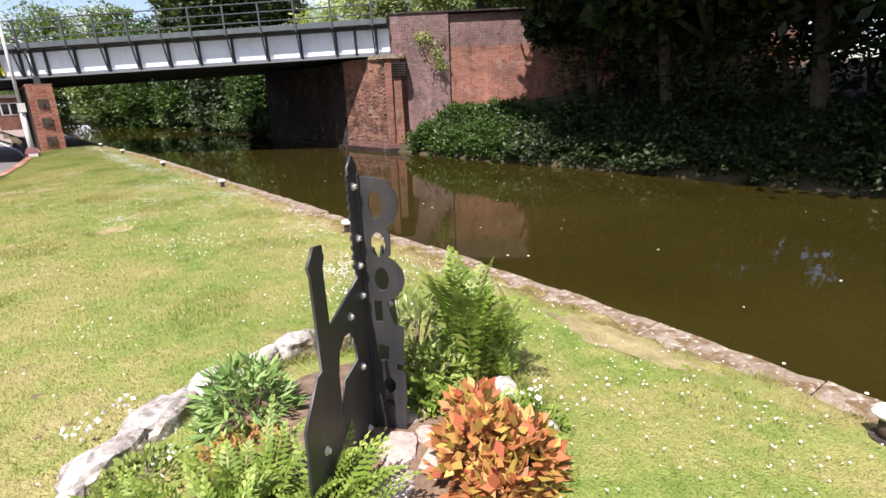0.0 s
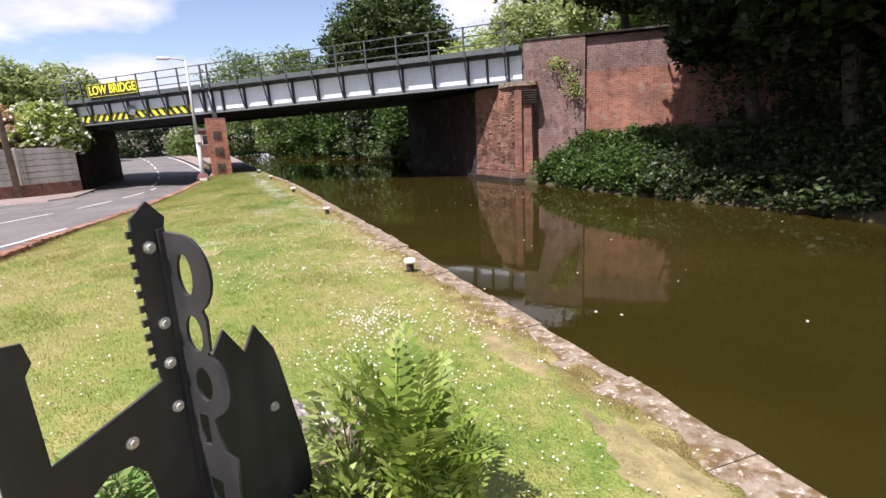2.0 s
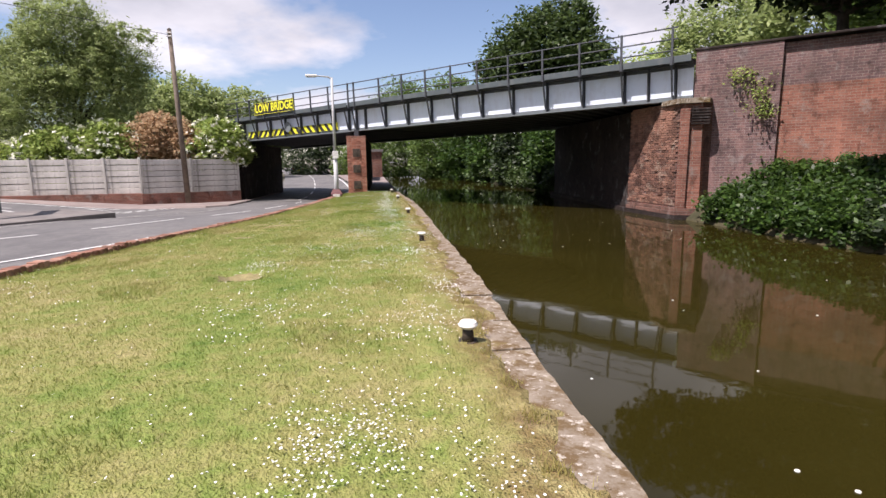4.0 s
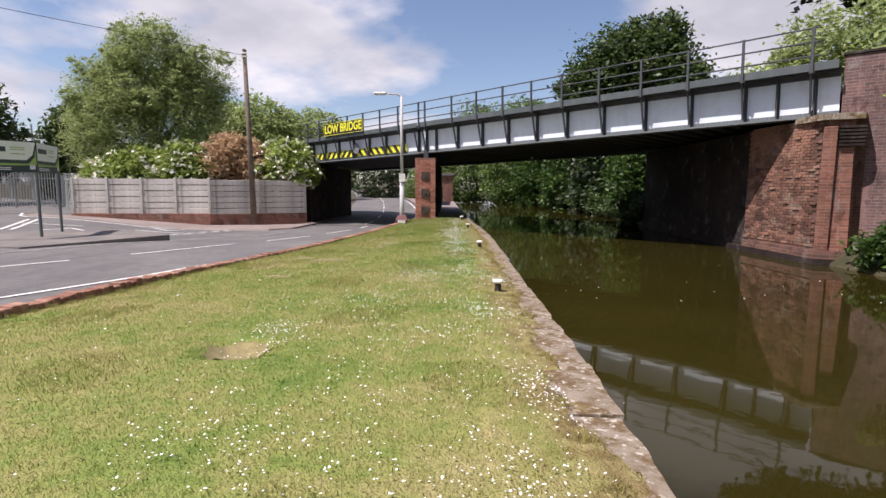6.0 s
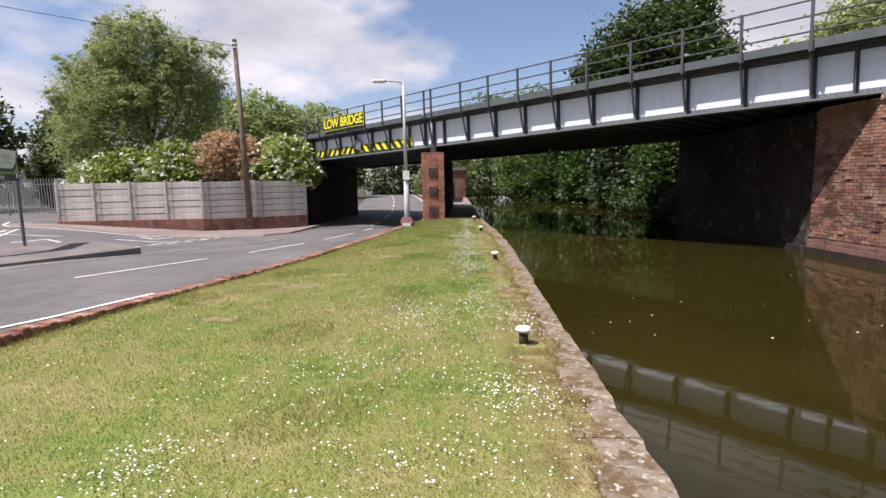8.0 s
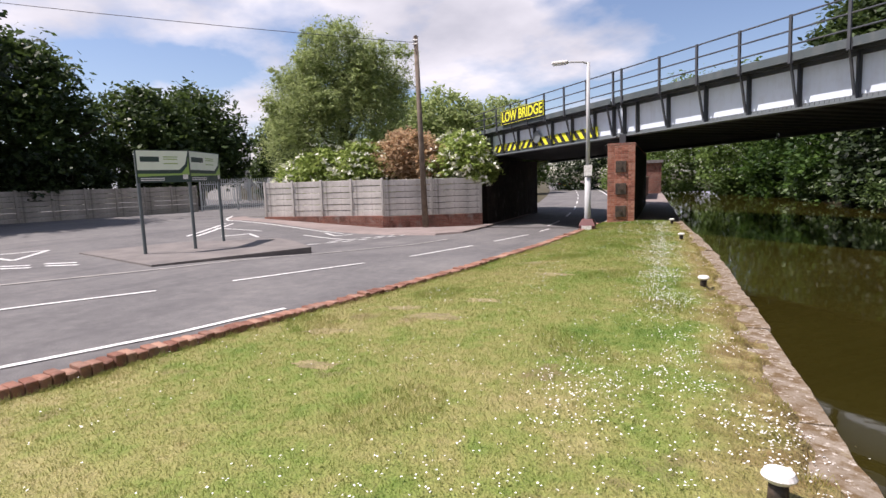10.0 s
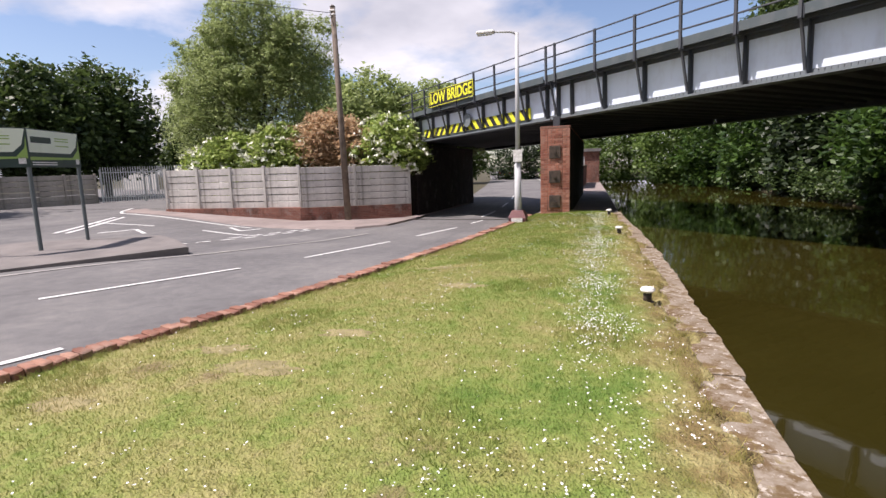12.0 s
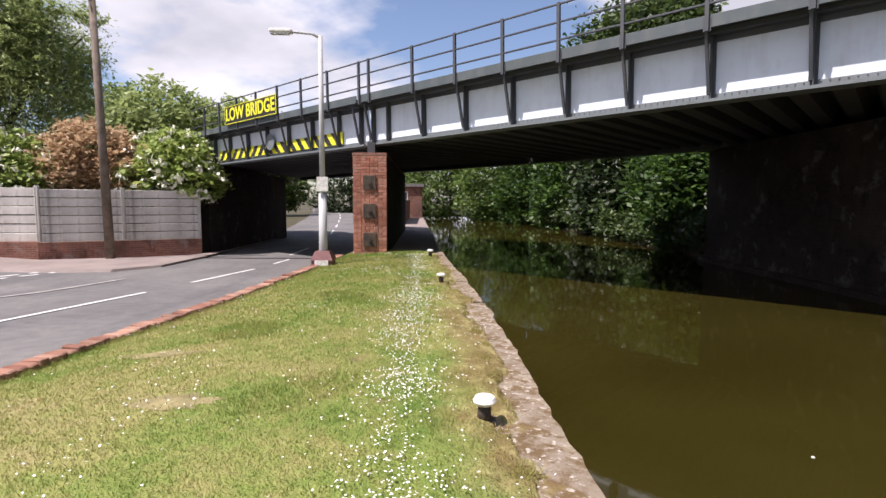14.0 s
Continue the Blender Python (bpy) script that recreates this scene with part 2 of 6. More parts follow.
M = {
    "lawn": lawn_mat("lawn_soil", False), "blade": lawn_mat("grass_blade", True),
    "asphalt": asphalt_mat(), "water": water_mat(),
    "earth": simple("earth", (0.035, 0.035, 0.014), (0.075, 0.06, 0.03), 1.5, 0.95, bump=0.6),
    "soil": simple("bed_soil", (0.10, 0.065, 0.04), (0.22, 0.15, 0.10), 9, 0.95, bump=0.9, fine=40),
    "spot": simple("dry_bare_soil", (0.17, 0.145, 0.065), (0.29, 0.245, 0.115), 7, 0.95, bump=0.8, fine=50),
    "footway": simple("footway_tarmac", (0.19, 0.155, 0.14), (0.27, 0.22, 0.20), 1.2, 0.9, bump=0.5, fine=120),
    "island": simple("island_tarmac", (0.13, 0.118, 0.11), (0.20, 0.18, 0.165), 1.2, 0.9, bump=0.5, fine=120),
    "line_worn": simple("faded_road_paint", (0.22, 0.21, 0.20), (0.36, 0.34, 0.31), 5, 0.8, fine=70),
    "line": simple("road_paint", (0.5, 0.5, 0.48), (0.78, 0.78, 0.75), 9, 0.7, fine=90),
    "kerb_brick": each_brick_mat("kerb_brick", (0.20, 0.085, 0.058), (0.29, 0.145, 0.10), (0.40, 0.235, 0.165)),
    "pier_brick": each_brick_mat("pier_brick", (0.26, 0.10, 0.07), (0.40, 0.16, 0.105), (0.48, 0.25, 0.18)),
    "mortar": simple("mortar", (0.26, 0.17, 0.13), (0.38, 0.28, 0.22), 8, 0.95, bump=0.5),
    "brick_red": brick_mat("brick_red", (0.22, 0.085, 0.06), (0.33, 0.14, 0.10), (0.27, 0.22, 0.18), stain_amount=0.5),
    "brick_orange": brick_mat("brick_orange", (0.25, 0.10, 0.07), (0.38, 0.165, 0.115), (0.31, 0.25, 0.20), stain_amount=0.6),
    "brick_blue": brick_mat("brick_blue", (0.17, 0.105, 0.105), (0.28, 0.16, 0.145), (0.33, 0.28, 0.25), stain_amount=0.6),
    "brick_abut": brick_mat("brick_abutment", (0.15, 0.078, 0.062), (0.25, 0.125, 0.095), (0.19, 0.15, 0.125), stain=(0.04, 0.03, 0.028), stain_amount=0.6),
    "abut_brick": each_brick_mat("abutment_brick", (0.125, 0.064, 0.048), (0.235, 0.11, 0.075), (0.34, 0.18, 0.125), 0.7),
    # Albedo lowered so brick under the bridge carries its shade; also plain dark brick.
    "brick_dark": brick_mat("brick_dark_shade", (0.018, 0.014, 0.013), (0.034, 0.022, 0.019), (0.022, 0.019, 0.017), stain_amount=0.7),
    "stone": concrete_mat("coping_stone", (0.19, 0.155, 0.115), (0.36, 0.315, 0.255), (0.115, 0.072, 0.030), 0.92),
    "lime": concrete_mat("rockery_stone", (0.36, 0.34, 0.31), (0.66, 0.63, 0.59), (0.10, 0.085, 0.07), 0.8),
    "flag": concrete_mat("paving_flag", (0.36, 0.30, 0.26), (0.55, 0.48, 0.43), (0.14, 0.11, 0.09)),
    "panel": concrete_mat("fence_concrete", (0.47, 0.45, 0.41), (0.68, 0.65, 0.60), (0.12, 0.11, 0.10)),
    # Darker mix of the panel concrete, with tree shade in the tone.
    "panel_far": concrete_mat("shaded_grey_concrete", (0.27, 0.25, 0.22), (0.40, 0.37, 0.33), (0.11, 0.10, 0.085)),
    "post": concrete_mat("concrete_post", (0.46, 0.44, 0.40), (0.62, 0.60, 0.55), (0.15, 0.14, 0.12)),
    "white": paint_mat("white_web_paint", (0.72, 0.79, 0.89), (0.42, 0.42, 0.44), 0.35, 0.5),
    "dark": paint_mat("dark_frame_paint", (0.055, 0.062, 0.072), (0.10, 0.085, 0.07), 0.5, 0.45),
    "grey": paint_mat("grey_flange_paint", (0.15, 0.175, 0.185), (0.10, 0.09, 0.08), 0.5, 0.5),
    "sage": paint_mat("sage_fascia_paint", (0.072, 0.092, 0.098), (0.16, 0.165, 0.16), 0.5, 0.5),
    "under": paint_mat("dark_underside", (0.055, 0.056, 0.06), (0.085, 0.08, 0.075), 0.6, 0.7),
    "yellow": paint_mat("hazard_yellow", (0.76, 0.74, 0.035), (0.45, 0.42, 0.06), 0.3, 0.5),
    "black": paint_mat("hazard_black", (0.02, 0.02, 0.022), (0.07, 0.065, 0.06), 0.4, 0.45),
    "steel": paint_mat("black_sculpture_paint", (0.024, 0.0245, 0.027), (0.085, 0.08, 0.078), 0.6, 0.36, 3.0),
    "bolt": simple("bolt_zinc", (0.5, 0.5, 0.48), (0.75, 0.74, 0.72), 30, 0.4, 0.6),
    "galv": paint_mat("galvanised_column", (0.46, 0.47, 0.47), (0.30, 0.29, 0.27), 0.5, 0.5),
    "wood": simple("pole_wood", (0.10, 0.075, 0.055), (0.19, 0.15, 0.115), 4, 0.85, bump=0.5),
    "bark": simple("bark", (0.035, 0.03, 0.024), (0.085, 0.07, 0.055), 5, 0.95, bump=1.0, fine=25),
    "iron": simple("bollard_iron", (0.03, 0.026, 0.022), (0.10, 0.07, 0.05), 10, 0.7, 0.2),
    "white_cap": simple("white_cap_paint", (0.55, 0.54, 0.50), (0.82, 0.81, 0.78), 18, 0.6),
    "green_board": paint_mat("board_green", (0.28, 0.42, 0.10), (0.22, 0.32, 0.12), 0.3, 0.35),
    "pale_board": paint_mat("board_pale", (0.72, 0.78, 0.62), (0.55, 0.62, 0.45), 0.3, 0.35),
    "deep_board": paint_mat("board_dark_green", (0.03, 0.055, 0.045), (0.05, 0.07, 0.05), 0.3, 0.35),
    "post_grey": paint_mat("board_post_paint", (0.10, 0.12, 0.12), (0.16, 0.16, 0.15), 0.3, 0.5),
    "car_black": simple("car_black", (0.012, 0.012, 0.014), (0.018, 0.018, 0.021), 3, 0.12, 0.0, bump=0.0),
    "glass": simple("car_glass", (0.01, 0.012, 0.014), (0.02, 0.022, 0.025), 3, 0.04, 0.0, bump=0.0),
    "tyre": simple("tyre", (0.015, 0.015, 0.015), (0.03, 0.03, 0.03), 20, 0.85),
    "rim": simple("rim", (0.4, 0.4, 0.42), (0.55, 0.55, 0.57), 20, 0.35, 0.8),
    "lamp_red": simple("lamp_red", (0.4, 0.02, 0.02), (0.5, 0.03, 0.03), 20, 0.2),
    "lamp_clear": simple("lamp_clear", (0.6, 0.6, 0.6), (0.75, 0.75, 0.75), 20, 0.15),
    "palisade": simple("palisade_zinc", (0.38, 0.41, 0.41), (0.5, 0.52, 0.52), 6, 0.5, 0.3),
    "roof": simple("dull_roof", (0.12, 0.11, 0.11), (0.2, 0.18, 0.17), 4, 0.85),
    "render": simple("pale_render", (0.5, 0.48, 0.44), (0.62, 0.6, 0.56), 2, 0.85),
    "petal": simple("daisy_petal", (0.72, 0.72, 0.68), (0.88, 0.88, 0.86), 4, 0.6, bump=0.0),
    "blossom": simple("elder_blossom", (0.62, 0.62, 0.48), (0.82, 0.82, 0.70), 4, 0.7, bump=0.0),
    "red_sign": simple("red_plate", (0.10, 0.035, 0.035), (0.17, 0.06, 0.055), 10, 0.5),
    # foliage
    "leaf_mid": leaf_mat("leaf_mid", (0.05, 0.09, 0.02), (0.11, 0.18, 0.04), (0.20, 0.29, 0.07)),
    # Greens cut to near black; the bank growth's deep shade is in this colour.
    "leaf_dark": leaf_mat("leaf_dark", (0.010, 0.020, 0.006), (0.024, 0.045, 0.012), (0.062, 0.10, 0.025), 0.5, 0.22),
    "leaf_deep": leaf_mat("leaf_deep", (0.022, 0.042, 0.011), (0.055, 0.092, 0.024), (0.115, 0.17, 0.045), 0.5, 0.28),
    "leaf_light": leaf_mat("leaf_light", (0.17, 0.25, 0.05), (0.31, 0.42, 0.10), (0.50, 0.58, 0.18)),
    "leaf_willow": leaf_mat("leaf_willow", (0.16, 0.22, 0.07), (0.30, 0.37, 0.125), (0.46, 0.53, 0.23)),
    "leaf_ivy": leaf_mat("leaf_ivy", (0.018, 0.040, 0.008), (0.042, 0.092, 0.015), (0.10, 0.18, 0.032), 0.45),
    "leaf_dead": leaf_mat("leaf_dead", (0.30, 0.18, 0.09), (0.52, 0.34, 0.19), (0.68, 0.52, 0.33), 0.7),
    "fern": leaf_mat("fern_green", (0.10, 0.17, 0.022), (0.20, 0.31, 0.045), (0.38, 0.45, 0.11), 0.5, 0.3, 3),
    "spirea": leaf_mat("spirea_leaf", (0.46, 0.12, 0.07), (0.50, 0.24, 0.085), (0.50, 0.46, 0.09), 0.5, 0.25, 6),
    "lupin": leaf_mat("lupin_leaf", (0.12, 0.24, 0.06), (0.22, 0.36, 0.10), (0.36, 0.50, 0.17), 0.5, 0.25, 3),
    "bed_yellow": leaf_mat("bed_yellow_leaf", (0.24, 0.22, 0.03), (0.42, 0.33, 0.06), (0.5, 0.2, 0.1), 0.5, 0.25, 6),
}


# ---- mesh helpers ----
def bm_new():
    return bmesh.new()


def box(bm, x0, y0, z0, x1, y1, z1, bevel=0.0):
    r = bmesh.ops.create_cube(bm, size=1.0, matrix=Matrix.Translation(((x0 + x1) / 2, (y0 + y1) / 2, (z0 + z1) / 2)) @ Matrix.Diagonal((x1 - x0, y1 - y0, z1 - z0, 1)))
    if bevel:
        es = list({e for v in r["verts"] for e in v.link_edges})
        bmesh.ops.bevel(bm, geom=es, offset=bevel, segments=1, affect="EDGES")
    return bm


def rod(bm, a, b, r0, r1=None, seg=8):
    a, b = Vector(a), Vector(b)
    d = b - a
    m = Matrix.Translation((a + b) / 2) @ d.to_track_quat("Z", "Y").to_matrix().to_4x4()
    bmesh.ops.create_cone(bm, cap_ends=True, segments=seg, radius1=r0, radius2=r0 if r1 is None else r1, depth=d.length, matrix=m)
    return bm


def bar(bm, a, b, w, h):
    """A square bar from a to b, w wide and h deep."""
    a, b = Vector(a), Vector(b)
    d = b - a
    m = Matrix.Translation((a + b) / 2) @ d.to_track_quat("Z", "Y").to_matrix().to_4x4() @ Matrix.Diagonal((w, h, d.length, 1))
    bmesh.ops.create_cube(bm, size=1.0, matrix=m)
    return bm


def prism(bm, pts, z0, z1, batter=0.0):
    """An upright prism on a counter-clockwise outline; batter draws the top in."""
    c = Vector((sum(p[0] for p in pts) / len(pts), sum(p[1] for p in pts) / len(pts)))
    lo = [bm.verts.new((x, y, z0)) for x, y in pts]
    hi = []
    for x, y in pts:
        d = (c - Vector((x, y))).normalized() * batter
        hi.append(bm.verts.new((x + d.x, y + d.y, z1)))
    k = len(pts)
    bm.faces.new(lo[::-1]); bm.faces.new(hi)
    for i in range(k):
        bm.faces.new((lo[i], lo[(i + 1) % k], hi[(i + 1) % k], hi[i]))
    return bm


def mesh_of(bm, material, smooth=False):
    bmesh.ops.recalc_face_normals(bm, faces=bm.faces)
    me = bpy.data.meshes.new("mesh")
    bm.to_mesh(me)
    bm.free()
    me.materials.append(material)
    if smooth:
        for p in me.polygons:
            p.use_smooth = True
    return me


def part(name, bm, material, parent, label="", smooth=False):
    me = bm if isinstance(bm, bpy.types.Mesh) else mesh_of(bm, material, smooth)
    me.name = name
    ob = new(name, me)
    if parent:
        ob.parent = parent
    if label:
        ob["label"] = label
    return ob


def thing(name, label, category, group="", kind="", at=None):
    ob = new(name)
    ob.empty_display_size = 0.2
    if at is not None:
        ob.matrix_world = at if isinstance(at, Matrix) else Matrix.Translation(at)
    return tagged(ob, label, category, group, kind)


def solid(name, bm, material, label, category, kind="", group="", smooth=False, at=None):
    ob = part(name, bm, material, None, "", smooth)
    if at is not None:
        ob.matrix_world = at if isinstance(at, Matrix) else Matrix.Translation(at)
    return tagged(ob, label, category, group, kind)


def pydata(verts, faces, material, smooth=False):
    me = bpy.data.meshes.new("mesh")
    me.from_pydata(verts.tolist() if hasattr(verts, "tolist") else verts, [], faces.tolist() if hasattr(faces, "tolist") else faces)
    me.materials.append(material)
    if smooth:
        me.shade_smooth()
    return me


def quads(verts, k, material):
    """A mesh of loose k-sided faces from an array of n*k places."""
    n = len(verts) // k
    me = bpy.data.meshes.new("mesh")
    me.vertices.add(n * k)
    me.vertices.foreach_set("co", np.asarray(verts, dtype=np.float32).ravel())
    me.loops.add(n * k)
    me.loops.foreach_set("vertex_index", np.arange(n * k, dtype=np.int32))
    me.polygons.add(n)
    me.polygons.foreach_set("loop_start", np.arange(0, n * k, k, dtype=np.int32))
    me.update(calc_edges=True)
    me.materials.append(material)
    return me


def lerp(y, table):
    ys, xs = zip(*table)
    return float(np.interp(y, ys, xs))


def smooth01(a, b, t):
    u = np.clip((t - a) / (b - a), 0, 1)
    return u * u * (3 - 2 * u)


# ---- plan ----
EDGE = ((-60, 3.6), (-2, 3.8), (3, 4.06), (10, 4.17), (20, 4.16), (24, 4.0), (28, 3.75), (40, 3.5), (60, 3.0), (76, 2.0))
FAR = ((-60, 12.6), (2, 13.1), (9, 12.9), (12, 12.4), (17, 12.3), (20.8, 11.95), (30.6, 12.4), (33, 12.8), (45, 12.6), (64, 11.0), (76, 8.0))
KERB = ((-60, -30.0), (-20, -11.5), (0, -4.6), (5, -3.2), (9.7, -2.15), (12.4, -1.62), (14.5, -1.12), (17.6, -0.32), (21.8, 0.45), (25, 0.86), (27.2, 1.06), (32, 1.25), (40, 1.2), (60, 0.0))
WATER_Z = -0.42


def xe(y): return lerp(y, EDGE)
def xf(y): return lerp(y, FAR)
def xk(y): return lerp(y, KERB)
def road_z(y): return float(np.interp(y, (-60, 8, 14, 19, 25, 30, 36, 44, 60, 90, 140), (0.0, -0.04, -0.06, -0.14, -0.46, -0.62, -0.68, -0.66, -0.4, 0.0, 0.4)))



def road_at(x, y):
    """The road dips towards the bridge; the works entrance stays level."""
    w = float(smooth01(-17.5, -8.5, x))
    return road_z(y) * w + max(road_z(y), -0.12) * (1 - w)


def lawn_z(x, y):
    v = np.clip((x - xk(y)) / max(0.5, xe(y) - xk(y)), 0, 1)
    z = 0.10 * math.sin(math.pi * v) ** 0.8
    z += 0.10 * math.exp(-((y - 1.5) / 3.0) ** 2) * math.sin(math.pi * v)
    # an old hollow in the turf, and gentle unevenness
    z -= 0.14 * math.exp(-(((x - 1.15) / 0.24) ** 4 + ((y - 8.95) / 0.25) ** 4))
    d = xe(y) - x
    if d < 0.9:
        # turf and moss ending raggedly on the coping stones
        reach = 0.27 + 0.22 * noise.noise((0.0, y * 0.9, 5.0)) + 0.12 * noise.noise((2.0, y * 3.0, 6.0)) + 0.26 * noise.noise((x * 5, y * 4, 7.0))
        z += 0.02 * noise.noise((x * 8, y * 7, 6.0)) + 0.012 - 0.075 * float(smooth01(reach + 0.05, reach - 0.05, d))
    z += 0.018 * noise.noise((x * 0.9, y * 0.9, 0.3)) + 0.008 * noise.noise((x * 4, y * 4, 1.3))
    return z


def ground_z(x, y):
    a, b = xe(y), xf(y)
    if y < 77 and a + 0.1 < x < b - 0.15:
        return -1.7
    if x >= b - 0.15 and y < 77:
        d = x - b
        return float(np.interp(d, (-0.1, 0.0, 0.5, 2.6, 7, 14, 60), (-0.7, -0.5, 0.0, 1.05, 1.9, 2.6, 2.6)))
    if x > xk(y) - 0.1 and x <= a + 0.1:
        return -0.12
    return road_z(y) - 0.12


def ground_sheet():
    xs = np.unique(np.concatenate([np.linspace(-900, -60, 9), np.arange(-60, -14, 3.0), np.arange(-14, 24, 0.4), np.arange(24, 60, 4.0), np.linspace(60, 900, 9)]))
    ys = np.unique(np.concatenate([np.linspace(-900, -60, 9), np.arange(-60, -6, 3.0), np.arange(-6, 80, 0.8), np.arange(80, 160, 8.0), np.linspace(160, 1200, 9)]))
    verts = [(x, y, ground_z(x, y)) for y in ys for x in xs]
    w = len(xs)
    faces = [(j * w + i, j * w + i + 1, (j + 1) * w + i + 1, (j + 1) * w + i) for j in range(len(ys) - 1) for i in range(w - 1)]
    tagged(part("ground", pydata(verts, faces, M["earth"], True), None, None), "rough earth and weeds beyond the road and canal", "ground", kind="structure")


def strip(name, rows, material, label, category, kind="structure", smooth=True):
    """A sheet from rows of places, all rows of one length."""
    w = len(rows[0])
    verts = [p for r in rows for p in r]
    faces = [(j * w + i, j * w + i + 1, (j + 1) * w + i + 1, (j + 1) * w + i) for j in range(len(rows) - 1) for i in range(w - 1)]
    return tagged(part(name, pydata(verts, faces, material, smooth), None, None), label, category, kind=kind)


ground_sheet()

# lawn
LAWN_V = np.concatenate([np.linspace(0, 0.85, 46), np.linspace(0.856, 1, 28)])
rows = []
for y in np.concatenate([np.arange(-30, -4, 2.0), np.arange(-4, 8.5, 0.16), np.arange(8.5, 9.45, 0.05), np.arange(9.45, 28.6, 0.16)]):
    a, b = xk(y) + 0.0, xe(y) - 0.08
    rows.append([(a + (b - a) * v, y, lawn_z(a + (b - a) * v, y)) for v in LAWN_V])
strip("lawn", rows, M["lawn"], "mown canal-side lawn, green with dry yellow patches", "lawn")

# towpath under and beyond the bridge
rows = [[(x, y, 0.0 if y > 28.4 else -0.02) for x in np.linspace(xk(y) + 0.0, xe(y) - 0.05, 8)] for y in np.arange(28.0, 76, 1.0)]
strip("towpath", rows, M["footway"], "worn tarmac towpath under the bridge", "path")

# road with the works entrance, and the road going on beyond the bridge
rows = []
for y in np.concatenate([np.arange(-60, 5, 3.0), np.arange(5, 33.5, 0.75)]):
    b = xk(y) - 0.18
    rows.append([(b - d, y, road_at(b - d, y) + 0.03 * smooth01(6, 12, d)) for d in (0, 0.3, 1, 2, 3, 4, 5, 6, 7, 8, 9, 10, 11, 12, 13, 14, 15, 16, 17, 18, 19, 20, 24, 34, 60)])
strip("road", rows, M["asphalt"], "grey asphalt road with a side entrance", "road")
CENTRE = ((33, -2.0), (38, -2.0), (46, -2.6), (55, -3.7), (65, -5.1), (75, -6.8), (90, -9.8), (110, -14.0), (140, -21.0))
rows = [[(lerp(y, CENTRE) + d, y, road_z(y)) for d in (-3.3, -1.6, 0, 1.6, 3.2)] for y in np.arange(33.0, 141, 1.5)]
strip("road_beyond", rows, M["asphalt"], "asphalt road curving away beyond the bridge", "road")
rows = [[(lerp(y, CENTRE) + d, y, road_z(y) + 0.12) for d in (3.2, 4.2, 5.2)] for y in np.arange(40.0, 141, 1.5)]
strip("pavement", rows, M["footway"], "tarmac pavement beside the far road", "pavement")
rows = [[(x, y, -0.085) for x in (-70, -50, -36, -26, -17.0)] for y in np.arange(32.9, 80, 4.0)]
strip("yard", rows, M["asphalt"], "asphalt works yard behind the gates", "yard")
# raised footways on the far side of the road
bm = bm_new()
prism(bm, [(-7.84, 17.33), (-6.0, 20.9), (-7.4, 22.0), (-8.7, 22.8), (-11.6, 21.2), (-12.4, 18.6)], road_z(19) - 0.1, road_z(19) + 0.075)
solid("traffic_island", bm, M["island"], "low tarmac island under the notice board", "island", "structure")
FOOT = ((-19.5, 31.4, 33.0), (-18.5, 30.5, 32.0), (-16.5, 29.9, 31.3), (-13.0, 29.3, 31.6), (-9.7, 28.6, 31.9), (-7.2, 28.3, 33.2), (-5.6, 28.6, 34.2), (-4.9, 30.0, 36.0), (-4.75, 33.0, 43.4))
rows = [[(x + 0.05 * f, a + (b - a) * f, road_at(x, a) * (1 - f) + road_at(x, min(b, 33)) * f + (0.07 if 0 < f < 1 else 0.0)) for f in (0, 0.02, 0.25, 0.5, 0.75, 1)] for x, a, b in FOOT]
strip("pavement_far_side", rows, M["footway"], "tarmac pavement along the concrete fence", "pavement", smooth=False)

# water
rows = [[(x, y, WATER_Z) for x in np.linspace(xe(y) - 0.3, xf(y) + 0.6, 5)] for y in np.arange(-60, 78, 2.0)]
strip("water", rows, M["water"], "still murky brown canal water", "water")

# canal wall under the coping
rows = [[(xe(y) - 0.02, y, z) for z in (-1.6, -0.10)] for y in np.arange(-30, 77, 1.0)]
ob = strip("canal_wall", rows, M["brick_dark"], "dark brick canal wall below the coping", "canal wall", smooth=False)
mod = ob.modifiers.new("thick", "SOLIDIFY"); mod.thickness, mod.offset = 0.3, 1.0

# white road markings
def marking(name, a, b, w=0.1, label="worn white painted road line", material=None):
    a, b = Vector(a), Vector(b)
    k = max(2, int((b - a).length / 1.0) + 1)
    d = (b - a).normalized()
    s = Vector((-d.y, d.x)) * w / 2
    bm = bm_new()
    vs = []
    for i in range(k + 1):
        p = a + (b - a) * i / k
        for q in (p + s, p - s):
            dist = xk(q.y) - 0.18 - q.x
            z = road_at(q.x, q.y) + (0.03 * smooth01(6, 12, dist) if q.y < 33.5 and q.x < xk(q.y) else 0)
            vs.append(bm.verts.new((q.x, q.y, z + 0.012)))
    for i in range(k):
        bm.faces.new((vs[2 * i], vs[2 * i + 1], vs[2 * i + 3], vs[2 * i + 2]))
    me = mesh_of(bm, material or M["line"])
    ob = tagged(part(name, me, None, None), label, "road marking", "road markings", "structure")
    return ob


for a, b in (((-9.7, 8.2), (-8.3, 10.5)), ((-6.65, 12.5), (-5.0, 15.2)), ((-4.4, 16.35), (-3.15, 19.05)), ((-2.85, 20.75), (-2.52, 24.6)), ((-2.33, 26.3), (-1.9, 29.5)), ((-1.75, 31.0), (-1.6, 32.4))):
    marking("centre_line", a, b)
for y in range(34, 112, 6):
    marking("centre_line", (lerp(y, CENTRE), y), (lerp(y + 3.2, CENTRE), y + 3.2))
pts = [(-6.9, 4.2), (-5.0, 7.9), (-3.18, 11.47), (-2.77, 12.3), (-2.29, 13.31), (-1.85, 14.75)]
